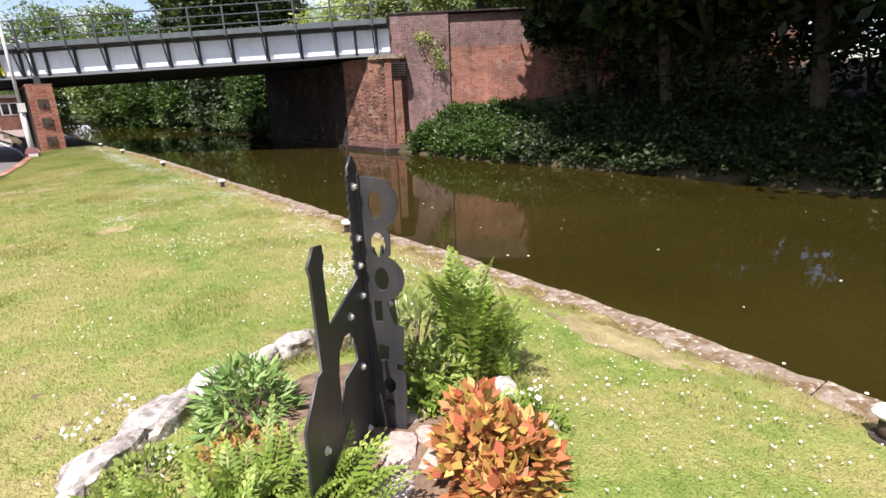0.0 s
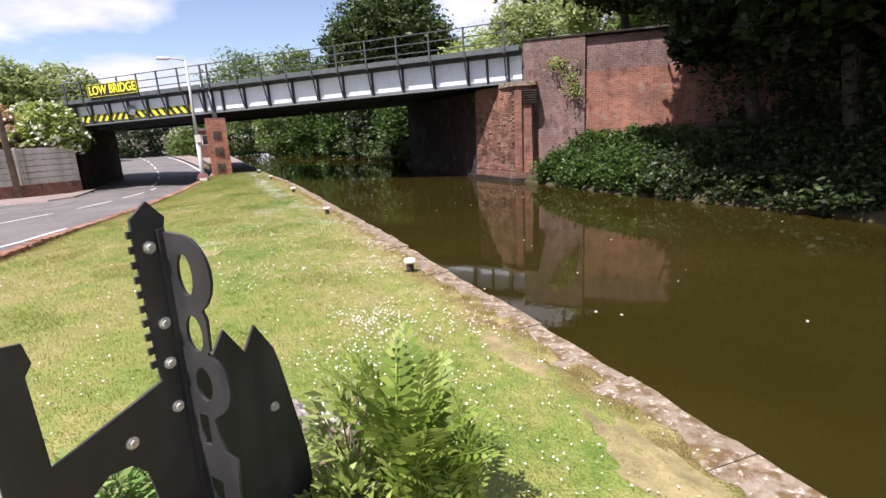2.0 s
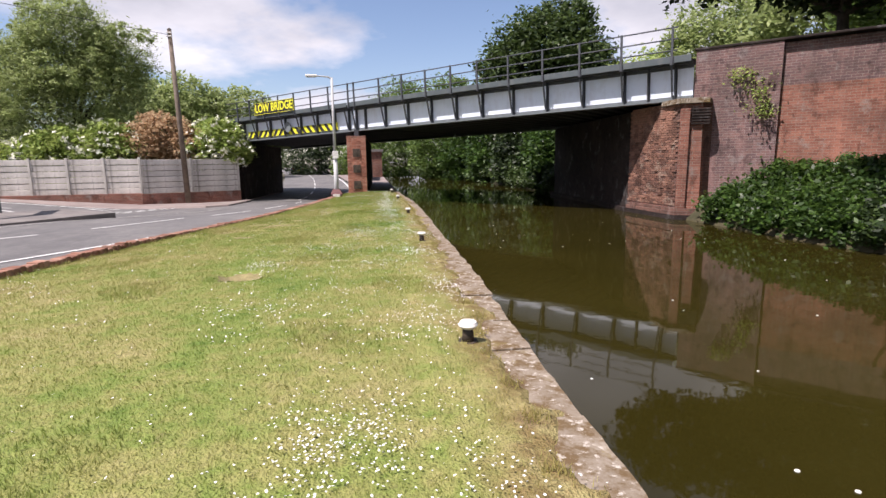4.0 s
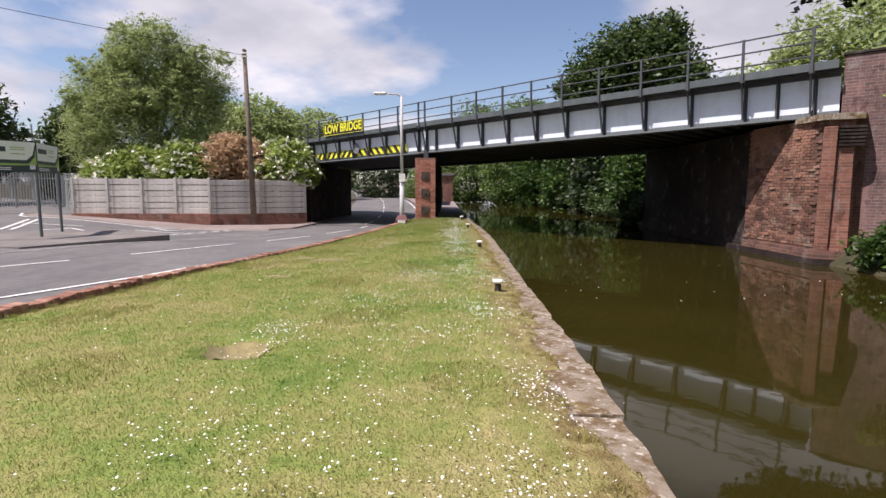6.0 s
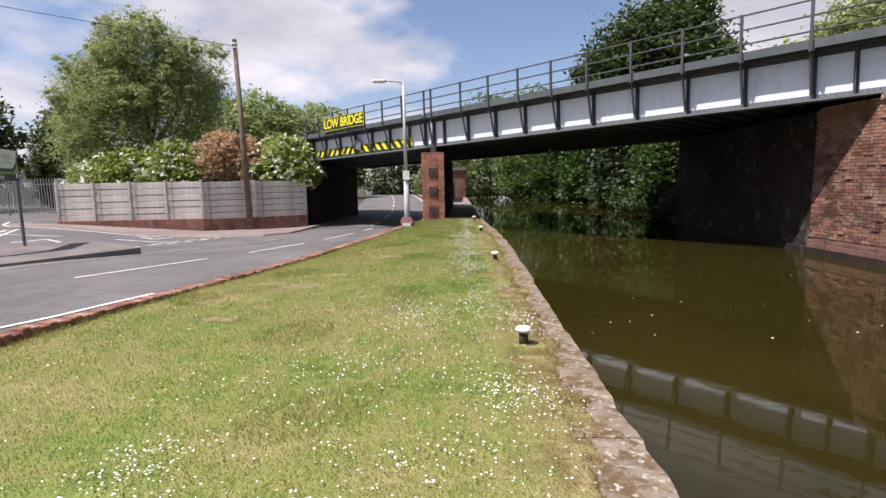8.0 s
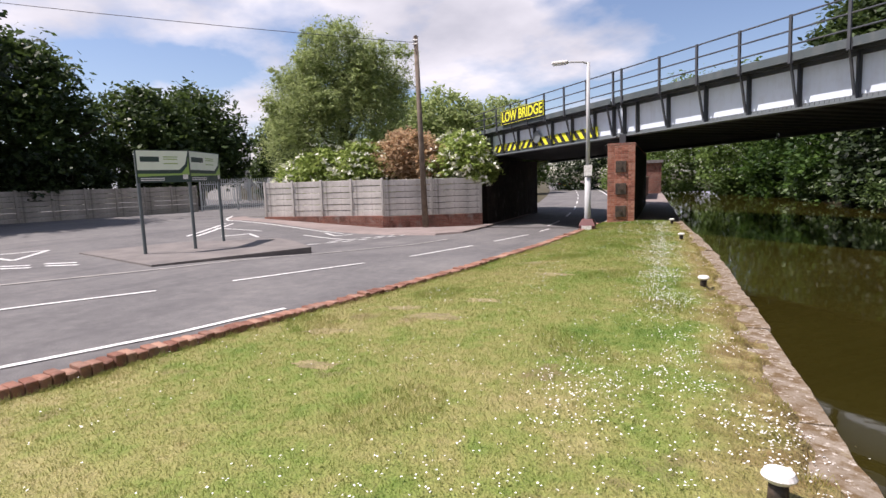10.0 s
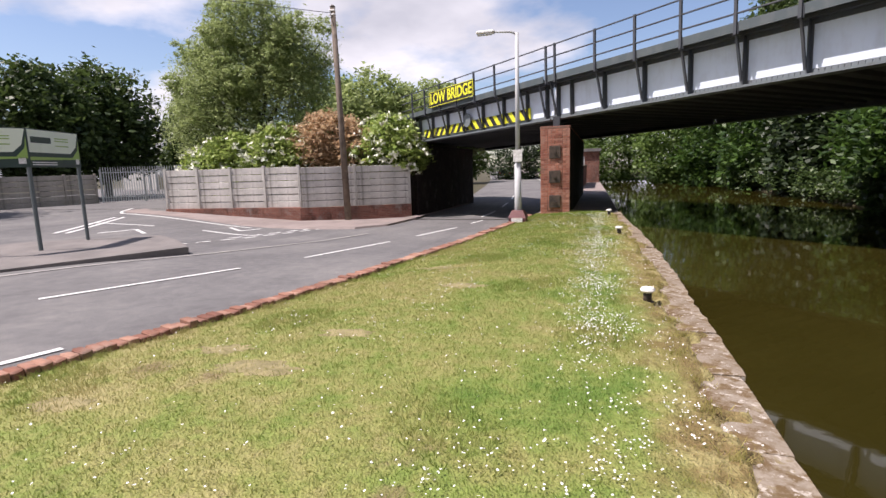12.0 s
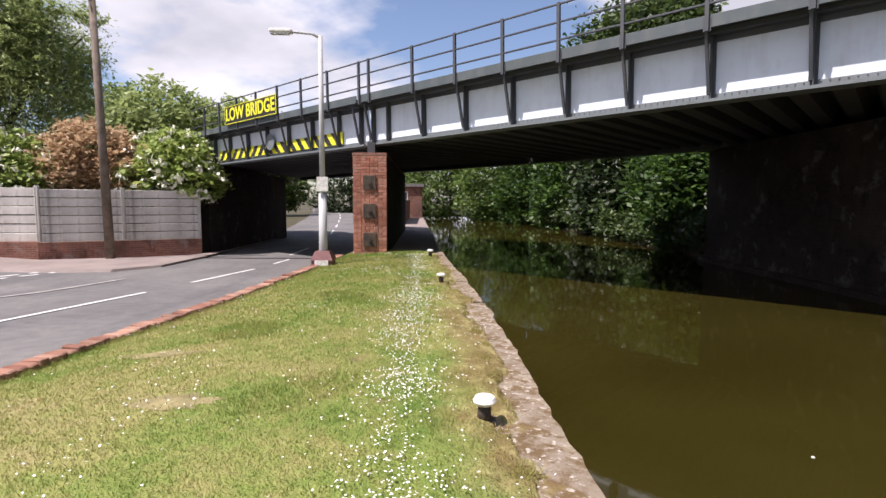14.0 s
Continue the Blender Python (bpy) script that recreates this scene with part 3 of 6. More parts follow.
for a, b in zip(pts, pts[1:]):
    marking("edge_line", a, b, 0.1)
pts = [(-11.3, 10.0), (-9.4, 13.4), (-7.35, 17.0), (-5.6, 21.0), (-4.65, 24.6), (-4.3, 27.0)]
for a, b in zip(pts, pts[1:]):
    marking("edge_line", a, b, 0.14, "faded pale line across the mouth of the side entrance", M["line_worn"])
pts = [(lerp(y, CENTRE) + 2.9, y) for y in (34, 40, 46, 55, 65, 75, 90, 110)]
for a, b in zip(pts, pts[1:]):
    marking("edge_line", a, b, 0.12)
# give-way dashes of the side entrance, its triangles, and the channel line round its corner
for i in range(9):
    x, y = -8.25 + 0.18 * i, 22.6 + 0.8 * i
    marking("give_way_dash", (x, y), (x + 0.12, y + 0.5), 0.14)
    if i > 2:
        marking("give_way_dash", (x - 0.45, y - 0.1), (x - 0.33, y + 0.4), 0.14)
for i in range(-5, 4):
    x, y = -13.1 + 0.68 * i, 14.9 + 0.67 * i
    marking("give_way_dash", (x, y), (x + 0.64, y + 0.37), 0.16)
    marking("give_way_dash", (x + 0.45, y - 0.25), (x + 1.09, y + 0.12), 0.16)
for line in (((-21.0, 33.2), (-19.3, 31.0), (-18.2, 30.05), (-16.5, 29.5), (-13.0, 28.9), (-9.8, 28.2)),
             ((-14.97, 17.48), (-14.38, 18.93), (-12.69, 17.07), (-14.97, 17.48)),
             ((-8.1, 25.8), (-10.72, 26.68)), ((-10.54, 27.94), (-9.45, 27.12), (-9.28, 28.1)),
             ((-13.68, 23.87), (-16.32, 28.47)), ((-13.98, 23.7), (-16.62, 28.3)),
             ((-12.92, 24.36), (-12.76, 25.73), (-11.66, 25.04)), ((-15.5, 26.48), (-13.06, 26.82))):
    for a, b in zip(line, line[1:]):
        marking("channel_line", a, b, 0.13)
for i in range(4):
    x = -23.3 - 2.2 * i
    marking("speed_table_mark", (x, 37.4), (x - 1.2, 39.8), 0.5, "white painted hump mark on the yard entrance")


# ---- bridge ----
G0, U2 = Vector((12.82, 18.41)), Vector((-0.7322, 0.6811)).normalized()
SLOPE = math.atan(0.0215)
BR = Matrix(((U2.x, -U2.y, 0, G0.x), (U2.y, U2.x, 0, G0.y), (0, 0, 1, 3.32), (0, 0, 0, 1))) @ Matrix.Rotation(SLOPE, 4, "Y")
GH, OUT = 1.20, 0.43          # girder height, reach of the walkway
WIDE = 8.5


def girder_span(name, label, s0, s1, stiff, posts, skew=0.0):
    """A plate-girder span: local x along the bridge, y towards the lawn, z up from the girder's underside."""
    t = thing(name, label, "railway bridge", at=BR)
    part("web", box(bm_new(), s0, -0.012, 0.05, s1, 0.012, GH - 0.10), M["white"], t, "white-painted steel web plate")
    bm = bm_new()
    box(bm, s0, -0.2, 0.0, s1, 0.2, 0.05)
    box(bm, s0, 0.012, 0.05, s1, 0.032, 0.15)
    part("bottom_flange", bm, M["grey"], t, "grey riveted bottom flange")
    bm = bm_new()
    box(bm, s0, -0.25, GH - 0.10, s1, 0.22, GH - 0.02)
    box(bm, s0, 0.012, GH - 0.2, s1, 0.035, GH - 0.10)
    part("top_flange", bm, M["dark"], t)
    bm = bm_new()
    box(bm, s0, -0.4, GH - 0.016, s1, OUT, GH + 0.03)
    part("walkway", bm, M["under"], t)
    part("fascia", box(bm_new(), s0, OUT, GH - 0.065, s1, OUT + 0.03, GH + 0.14, 0.005), M["sage"], t, "sage-grey walkway fascia")
    rivet = bm_new()
    bmesh.ops.create_icosphere(rivet, subdivisions=1, radius=0.016)
    for i, s in enumerate(stiff):
        bm = bm_new()
        box(bm, s - 0.05, 0.034, 0.055, s + 0.05, 0.05, GH - 0.1)
        box(bm, s - 0.01, 0.05, 0.055, s + 0.01, 0.16, GH - 0.1)
        part("stiffener", bm, M["dark"], t)
    for s in posts:
        bm = bm_new()
        bar(bm, (s + 0.03, 0.15, 0.16), (s + 0.03, OUT - 0.04, GH - 0.06), 0.05, 0.05)
        bar(bm, (s + 0.03, 0.05, 0.16), (s + 0.03, 0.17, 0.16), 0.06, 0.05)
        part("bracket", bm, M["dark"], t)
    # lines of rivets on the lower flange angle
    base = mesh_of(rivet, M["grey"])
    vs = np.array([v.co[:] for v in base.vertices]); fs = np.array([p.vertices[:] for p in base.polygons])
    cs = np.array([(s, 0.034, z) for s in np.arange(s0 + 0.05, s1, 0.11) for z in (0.085, 0.125)])
    V = (vs[None] + cs[:, None]).reshape(-1, 3)
    F = (fs[None] + (np.arange(len(cs)) * len(vs))[:, None, None]).reshape(-1, 3)
    tagged(part("rivets", pydata(V, F, M["grey"], True), None, t), kind="stuff")
    # deck: cross troughs, a far girder
    bm = bm_new()
    prism(bm, [(s0, -WIDE), (s1 + skew, -WIDE), (s1, -0.02), (s0, -0.02)], 0.42, 0.6)
    part("deck", bm, M["under"], t, "dark steel deck")
    trough = bm_new()
    prof = [(-0.26, 0.42), (-0.15, 0.14), (0.15, 0.14), (0.26, 0.42)]
    a = [trough.verts.new((x, -0.02, z)) for x, z in prof]
    b = [trough.verts.new((x, -WIDE, z)) for x, z in prof]
    for i in range(3):
        trough.faces.new((a[i], a[i + 1], b[i + 1], b[i]))
    me = mesh_of(trough, M["under"])
    s = s0 + 0.35
    while s < s1 + skew - 0.2:
        ob = part("trough", me, None, t)
        ob.location.x = s
        if s > s1 - 0.2:
            f = 1 - (s - s1 + 0.4) / (skew + 0.4)
            ob.scale.y, ob.location.y = f, -WIDE * (1 - f)
        s += 0.62
    bm = bm_new()
    box(bm, s0, -WIDE - 0.02, 0.05, s1 + skew, -WIDE + 0.02, GH - 0.1)
    box(bm, s0, -WIDE - 0.3, GH - 0.1, s1 + skew, -WIDE + 0.2, GH)
    box(bm, s0, -WIDE - 0.2, 0.0, s1 + skew, -WIDE + 0.2, 0.05)
    part("far_girder", bm, M["dark"], t)
    return t


POST1 = [2.14, 3.58, 4.98, 6.40, 7.80, 9.08, 10.40, 11.72, 13.08]
STIFF1 = [0.52, 1.36] + POST1 + [14.38, 14.98]
POST2 = [16.5, 17.83, 19.15, 20.47, 21.79, 23.1, 24.3]
bridge_canal = girder_span("railway_bridge", "riveted plate-girder railway bridge, white web panels and dark frames", 0.0, 15.2, STIFF1, [0.56] + POST1 + [14.98])
bridge_road = girder_span("railway_bridge", "low plate-girder railway span over the road, white web with hazard stripes", 15.26, 25.4, [15.5] + POST2, [15.5] + POST2, 6.5)
# hazard stripes along the foot of the road span
t = thing("hazard_panel", "yellow and black striped hazard boards on the low bridge", "warning panel", at=BR)
H0, H1, HZ0, HZ1 = 16.35, 24.0, 0.16, 0.52
for s in np.arange(H0, H1, 1.32):
    part("panel_board", box(bm_new(), s + 0.02, 0.06, HZ0, min(s + 1.30, H1), 0.075, HZ1), M["yellow"], t)
half = (H0 + H1) / 2
w, k = 0.23, 0
s = H0 + 0.05
while s < H1 - 0.5:
    lean = 0.30 if s < half else -0.30
    bm = bm_new()
    x0 = s + (0.32 if lean < 0 else 0)
    vs = [bm.verts.new(p) for p in ((x0, 0.079, HZ0), (x0 + w, 0.079, HZ0), (x0 + w + lean, 0.079, HZ1), (x0 + lean, 0.079, HZ1))]
    f = bm.faces.new(vs)
    r = bmesh.ops.extrude_face_region(bm, geom=[f])
    bmesh.ops.translate(bm, verts=[v for v in r["geom"] if isinstance(v, bmesh.types.BMVert)], vec=(0, 0.004, 0))
    part("stripe", bm, M["black"], t)
    s += 0.47

# railing along the walkway
t = thing("railing", "dark steel post-and-rail railing along the bridge walkway", "railing", at=BR)
RY, RT = OUT + 0.05, GH + 1.02
for s in [0.56] + POST1 + [14.70, 15.10] + POST2:
    bm = bm_new()
    box(bm, -0.032, -0.028, GH - 0.12, 0.032, 0.028, RT)
    box(bm, -0.06, -0.035, GH - 0.12, 0.06, -0.01, GH + 0.1)
    part("post", bm, M["dark"], t).location = (s, RY, 0)
for z in (RT - 0.03, RT - 0.37, RT - 0.71):
    bm = bm_new()
    rod(bm, (0.4, RY, z), (25.4, RY, z), 0.022, seg=6)
    part("rail", bm, M["dark"], t)
# far railing
t = thing("railing", "thin green railing on the far side of the bridge", "railing", at=BR)
for s in np.arange(0.5, 25, 1.9):
    part("post", box(bm_new(), s - 0.03, -WIDE - 0.35, GH, s + 0.03, -WIDE - 0.29, RT), M["sage"], t)
for z in (RT - 0.03, RT - 0.37, RT - 0.71):
    part("rail", rod(bm_new(), (0.4, -WIDE - 0.32, z), (25.4, -WIDE - 0.32, z), 0.02, seg=6), M["sage"], t)


def text_mesh(body, size, depth, material, sx=1.0):
    cu = bpy.data.curves.new("text", "FONT")
    cu.body, cu.size, cu.extrude, cu.align_x, cu.align_y = body, size, depth, "CENTER", "CENTER"
    cu.offset = 0.010 * size / 0.4
    ob = new("text_tmp", cu)
    me = bpy.data.meshes.new_from_object(ob.evaluated_get(bpy.context.evaluated_depsgraph_get()))
    bpy.data.objects.remove(ob)
    me.transform(Matrix.Diagonal((sx, 1, 1, 1)))
    me.materials.clear()
    me.materials.append(material)
    return me


# LOW BRIDGE sign
S0, S1, SZ0, SZ1 = 19.12, 22.54, 1.33, 1.95
t = thing("low_bridge_sign", "black sign with yellow lettering LOW BRIDGE on the railing", "sign", at=BR)
part("board", box(bm_new(), S0, RY + 0.04, SZ0, S1, RY + 0.06, SZ1), M["black"], t)
bm = bm_new()
for a, b, c, d in ((S0, SZ0, S1, SZ0 + 0.018), (S0, SZ1 - 0.018, S1, SZ1), (S0, SZ0 + 0.02, S0 + 0.03, SZ1 - 0.02), (S1 - 0.02, SZ0 + 0.02, S1, SZ1 - 0.02)):
    box(bm, a, RY + 0.061, b, c, RY + 0.066, d)
part("border", bm, M["yellow"], t, "yellow border")
me = text_mesh("LOW BRIDGE", 0.60, 0.004, M["yellow"], 0.90)
ob = part("lettering", me, None, t, "yellow capital letters")
ob.matrix_local = Matrix.Translation(((S0 + S1) / 2, RY + 0.068, (SZ0 + SZ1) / 2)) @ Matrix(((-1, 0, 0, 0), (0, 0, 1, 0), (0, 1, 0, 0), (0, 0, 0, 1)))
# round height plate on the girder
solid("height_plate", rod(bm_new(), (20.2, 0.16, 0.55), (20.2, 0.17, 0.55), 0.27, seg=28), M["grey"], "round grey plate on the girder web", "sign plate", at=BR)

# pier
PX0, PX1, PY0, PY1, PZ = 1.30, 2.20, 27.85, 40.4, 2.74
pier = thing("bridge_pier", "red brick bridge pier with iron pattress plates", "pier", kind="structure", at=(PX0, PY0, 0))
part("core", box(bm_new(), 0.02, 0.02, -0.9, PX1 - PX0 - 0.02, PY1 - PY0, PZ - 0.08), M["mortar"], pier)
# Flanks in near-black brick: their shade is coloured in, unlike the front.
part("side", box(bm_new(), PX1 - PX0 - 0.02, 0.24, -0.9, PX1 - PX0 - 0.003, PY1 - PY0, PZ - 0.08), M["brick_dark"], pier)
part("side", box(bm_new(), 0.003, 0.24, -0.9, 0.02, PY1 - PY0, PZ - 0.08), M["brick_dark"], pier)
part("cap_course", box(bm_new(), -0.006, -0.006, PZ - 0.08, PX1 - PX0 + 0.006, PY1 - PY0, PZ, 0.012), M["brick_orange"], pier, "worn brick cap course")
part("bearing", box(bm_new(), 0.36, 0.3, PZ, 0.56, 0.75, 3.05), M["dark"], pier)
for z in (1.95, 1.20, 0.43):
    p = part("pattress_plate", box(bm_new(), 0.27, -0.035, z - 0.19, 0.62, -0.002, z + 0.19, 0.01), M["iron"], pier, "dark square iron pattress plate")
    bm = bm_new()
    rod(bm, (0.445, -0.09, z), (0.445, -0.035, z), 0.05, seg=8)
    part("nut", bm, M["iron"], p)

# right abutment with nose, and the wing wall in line with the bridge
bm = bm_new()
prism(bm, [(12.2, 18.0), (12.75, 17.75), (13.6, 18.0), (16.0, 20.8), (11.95, 20.8)], -1.6, 3.18, 0.02)
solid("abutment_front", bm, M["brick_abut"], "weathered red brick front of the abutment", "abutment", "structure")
# Beyond the lit front, the bridge's shade is put into near-black brick.
bm = bm_new()
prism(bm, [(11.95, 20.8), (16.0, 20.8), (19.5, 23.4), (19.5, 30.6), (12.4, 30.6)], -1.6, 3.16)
solid("abutment_canal", bm, M["brick_dark"], "tall red brick bridge abutment, bridge shade in its dark colour", "abutment", "structure")
bm = bm_new()
prism(bm, [(12.12, 17.92), (12.78, 17.6), (13.1, 17.9), (12.5, 18.6)], -1.6, 3.28, 0.12)
solid("abutment_nose", bm, M["brick_orange"], "weathered red brick pilaster at the abutment corner", "pilaster", "structure")
# Plinth tone holds both waterline staining and the shade under the deck.
bm = bm_new()
prism(bm, [(12.05, 17.8), (12.75, 17.45), (13.2, 17.8), (12.4, 18.8), (12.35, 30.6), (12.2, 30.6), (11.85, 20.8)], -1.6, -0.27)
solid("abutment_plinth", bm, M["brick_dark"], "dark stained brick plinth at the waterline, shade in its colour", "plinth", "structure")
# stepped footing, bearing ledge, proud pilaster strip and corbels of the abutment corner
for z0, z1, o in ((-0.27, -0.16, 0.05), (-0.16, -0.06, 0.025)):
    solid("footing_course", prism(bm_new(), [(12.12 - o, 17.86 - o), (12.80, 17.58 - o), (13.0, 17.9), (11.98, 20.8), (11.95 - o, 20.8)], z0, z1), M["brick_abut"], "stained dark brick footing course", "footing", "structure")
solid("bearing_ledge", prism(bm_new(), [(12.06, 17.86), (12.82, 17.5), (13.2, 17.95), (12.6, 18.8), (12.05, 18.9)], 3.16, 3.31), M["stone"], "stained stone ledge below the girder end", "ledge", "structure")
NS = Matrix.Translation((12.13, 17.93, 0)) @ Matrix.Rotation(math.atan2(-0.32, 0.66), 4, "Z")
solid("pilaster_strip", box(bm_new(), 0.02, -0.06, -0.1, 0.30, 0.05, 3.0, 0.015), M["brick_orange"], "worn orange brick pilaster strip", "pilaster", "structure", at=NS)
t = thing("corbel", "dark corbelled brick courses below the ledge", "corbel", kind="structure", at=NS)
for i in range(6):
    part("corbel_course", box(bm_new(), 0.34, -0.03 - 0.014 * i, 2.52 + 0.085 * i, 0.86, 0.1, 2.575 + 0.085 * i, 0.006), M["brick_dark"], t)
WG = Matrix(((-U2.x, U2.y, 0, G0.x), (-U2.y, -U2.x, 0, G0.y), (0, 0, 1, 0), (0, 0, 0, 1)))     # local x along the wing wall, y away from the canal
solid("wing_wall", box(bm_new(), 0.05, -0.12, -0.8, 2.35, 0.5, 4.78), M["brick_blue"], "purple-grey brick wall beside the bridge end", "wall", "structure", at=WG)
solid("wing_wall", box(bm_new(), 2.35, 0.02, -0.8, 16.0, 0.5, 3.55), M["brick_orange"], "orange-red brick retaining wall above the bank", "wall", "structure", at=WG)
solid("wing_wall", box(bm_new(), 2.35, 0.035, 3.55, 16.0, 0.49, 4.74), M["brick_blue"], "purple-grey brick parapet above the red wall", "wall", "structure", at=WG)
solid("wall_coping", box(bm_new(), 0.0, -0.16, 4.78, 16.0, 0.56, 4.86, 0.02), M["brick_dark"], "dark weathered brick coping", "coping", "structure", at=WG)
solid("embankment", prism(bm_new(), [(13.2, 18.8), (24.5, 8.3), (40, 20), (26, 36), (14, 27)], -0.5, 4.1), M["earth"], "earth railway embankment behind the wall", "embankment", "structure")
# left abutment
# The shade below the road span is part of this brick colour.
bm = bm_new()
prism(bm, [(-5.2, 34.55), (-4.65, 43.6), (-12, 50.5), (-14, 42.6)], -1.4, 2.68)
solid("abutment_road", bm, M["brick_dark"], "dark brick abutment beside the road, shade in its colour", "abutment", "structure")
solid("embankment", prism(bm_new(), [(-5.4, 35.6), (-5.4, 42.8), (-40, 78), (-52, 66)], -1.4, 3.3), M["earth"], "earth railway embankment behind the bushes", "embankment", "structure")


# ---- things beside the road ----
def bollard(y, x, tilt=0):
    t = thing("mooring_bollard", "short rusty iron mooring bollard with a white-painted cap", "bollard", "mooring bollards", at=Matrix.Translation((x, y, lawn_z(x, y) - 0.03)) @ Matrix.Rotation(radians(tilt), 4, "X"))
    part("stem", rod(bm_new(), (0, 0, 0), (0, 0, 0.165), 0.05, 0.042, 14), M["iron"], t, "rusty iron stem", True)
    part("foot", rod(bm_new(), (0, 0, 0), (0, 0, 0.035), 0.085, 0.08, 14), M["iron"], t)
    bm = bm_new()
    rod(bm, (0, 0, 0.145), (0, 0, 0.17), 0.06, 0.08, 18)
    rod(bm, (0, 0, 0.17), (0, 0, 0.195), 0.08, 0.066, 18)
    part("cap", bm, M["white_cap"], t, "white-painted mushroom cap")
    return t


for y, x, a in ((0.33, 3.42, -3), (6.3, 3.61, 3), (11.76, 3.64, -2), (17.2, 3.65, 2), (22.95, 3.52, 0), (27.1, 3.36, 3)):
    bollard(y, x, a)

# street lamp
t = thing("street_lamp", "grey steel street lamp column with a single arm", "street lamp", at=(0.93, 25.65, -0.27))
part("column", rod(bm_new(), (0, 0, 0), (0, 0, 1.9), 0.10, 0.09, 12), M["galv"], t, "", True)
part("shaft", rod(bm_new(), (0, 0, 1.9), (0, 0, 5.320), 0.065, 0.05, 12), M["galv"], t, "", True)
bm = bm_new()
rod(bm, (0, 0, 5.280), (-0.16, -0.02, 5.350), 0.035, seg=8); rod(bm, (-0.16, -0.02, 5.350), (-0.62, -0.06, 5.380), 0.028, seg=8)
part("arm", bm, M["galv"], t)
bm = bm_new()
box(bm, -1.08, -0.16, 5.340, -0.58, 0.04, 5.430, 0.03)
head = part("head", bm, M["white_cap"], t, "pale lantern head")
part("lens", box(bm_new(), -1.05, -0.13, 5.320, -0.66, 0.01, 5.339), M["lamp_clear"], head)
part("plate", box(bm_new(), -0.1, -0.13, 1.95, 0.14, -0.118, 2.27), M["white_cap"], t, "small white notice plate")
bm = bm_new()
prism(bm, [(-0.24, -0.24), (0.24, -0.24), (0.24, 0.24), (-0.24, 0.24)], 0.0, 0.42, 0.02)
prism(bm, [(-0.25, -0.25), (0.25, -0.25), (0.25, 0.25), (-0.25, 0.25)], 0.42, 0.62, 0.14)
part("base_box", bm, M["red_sign"], t, "dull red base casing")
bm = bm_new()
vs = [bm.verts.new(p) for p in ((-0.15, -0.262, 0.42), (0.15, -0.262, 0.42), (0.15, -0.262, 0.22), (0.0, -0.262, 0.06), (-0.15, -0.262, 0.22))]
r = bmesh.ops.extrude_face_region(bm, geom=[bm.faces.new(vs)])
bmesh.ops.translate(bm, verts=[v for v in r["geom"] if isinstance(v, bmesh.types.BMVert)], vec=(0, 0.012, 0))
part("shield", bm, M["white_cap"], t, "white shield-shaped plate")

# telegraph pole
t = thing("telegraph_pole", "tall weathered wooden telegraph pole", "pole", at=(-7.5, 31.85, -0.57))
part("pole", rod(bm_new(), (0, 0, 0), (-0.17, 0, 8.88), 0.15, 0.10, 12), M["wood"], t, "", True)
for z in (8.55, 8.72):
    part("insulator", rod(bm_new(), (-0.29, -0.1, z), (-0.05, -0.1, z), 0.035, seg=8), M["white_cap"], t)
part("cap", rod(bm_new(), (-0.17, 0, 8.88), (-0.17, 0, 8.96), 0.12, 0.04, 10), M["iron"], t)


def wire(a, b, sag, r=0.012):
    cu = bpy.data.curves.new("wire", "CURVE")
    cu.dimensions, cu.bevel_depth, cu.bevel_resolution = "3D", r, 1
    sp = cu.splines.new("POLY")
    a, b = Vector(a), Vector(b)
    sp.points.add(16)
    for i in range(17):
        f = i / 16
        p = a.lerp(b, f) - Vector((0, 0, sag * 4 * f * (1 - f)))
        sp.points[i].co = (*p, 1)
    cu.materials.append(M["black"])
    tagged(new("overhead_wire", cu), "thin black overhead cable from the wooden pole", "cable", "overhead wires")


wire((-7.66, 31.8, 8.05), (-40, 6, 11.4), 0.5)

# concrete panel fences
def panel_fence(name, a, b, z0, height, boards, mat, label, plinth=0.0, pitch=1.83):
    a, b = Vector(a), Vector(b)
    d = (b - a)
    k = max(1, round(d.length / pitch))
    step = d.length / k
    m = Matrix.Translation((a.x, a.y, z0)) @ Matrix.Rotation(math.atan2(d.y, d.x), 4, "Z")
    t = thing(name, label, "fence", kind="structure", at=m)
    hb = (height - plinth) / boards
    bm = bm_new()
    box(bm, 0.06, -0.025, 0, step - 0.06, 0.025, hb - 0.022, 0.01)
    bme = mesh_of(bm, mat)
    bm = bm_new()
    box(bm, -0.06, -0.07, -0.3, 0.06, 0.07, height - plinth + 0.05, 0.012)
    pme = mesh_of(bm, M["post"] if mat is M["panel"] else mat)
    for i in range(k + 1):
        part("post", pme, None, t).location = (i * step, 0, plinth)
        if i < k:
            for j in range(boards):
                ob = part("board", bme, None, t)
                ob.location = (i * step, 0.007 * ((i * 7 + j * 3) % 5 - 2), plinth + j * hb)
    if plinth:
        part("plinth", box(bm_new(), -0.05, -0.14, -0.2, d.length + 0.05, 0.14, plinth, 0.01), M["brick_red"], t, "low red brick plinth")
    return t


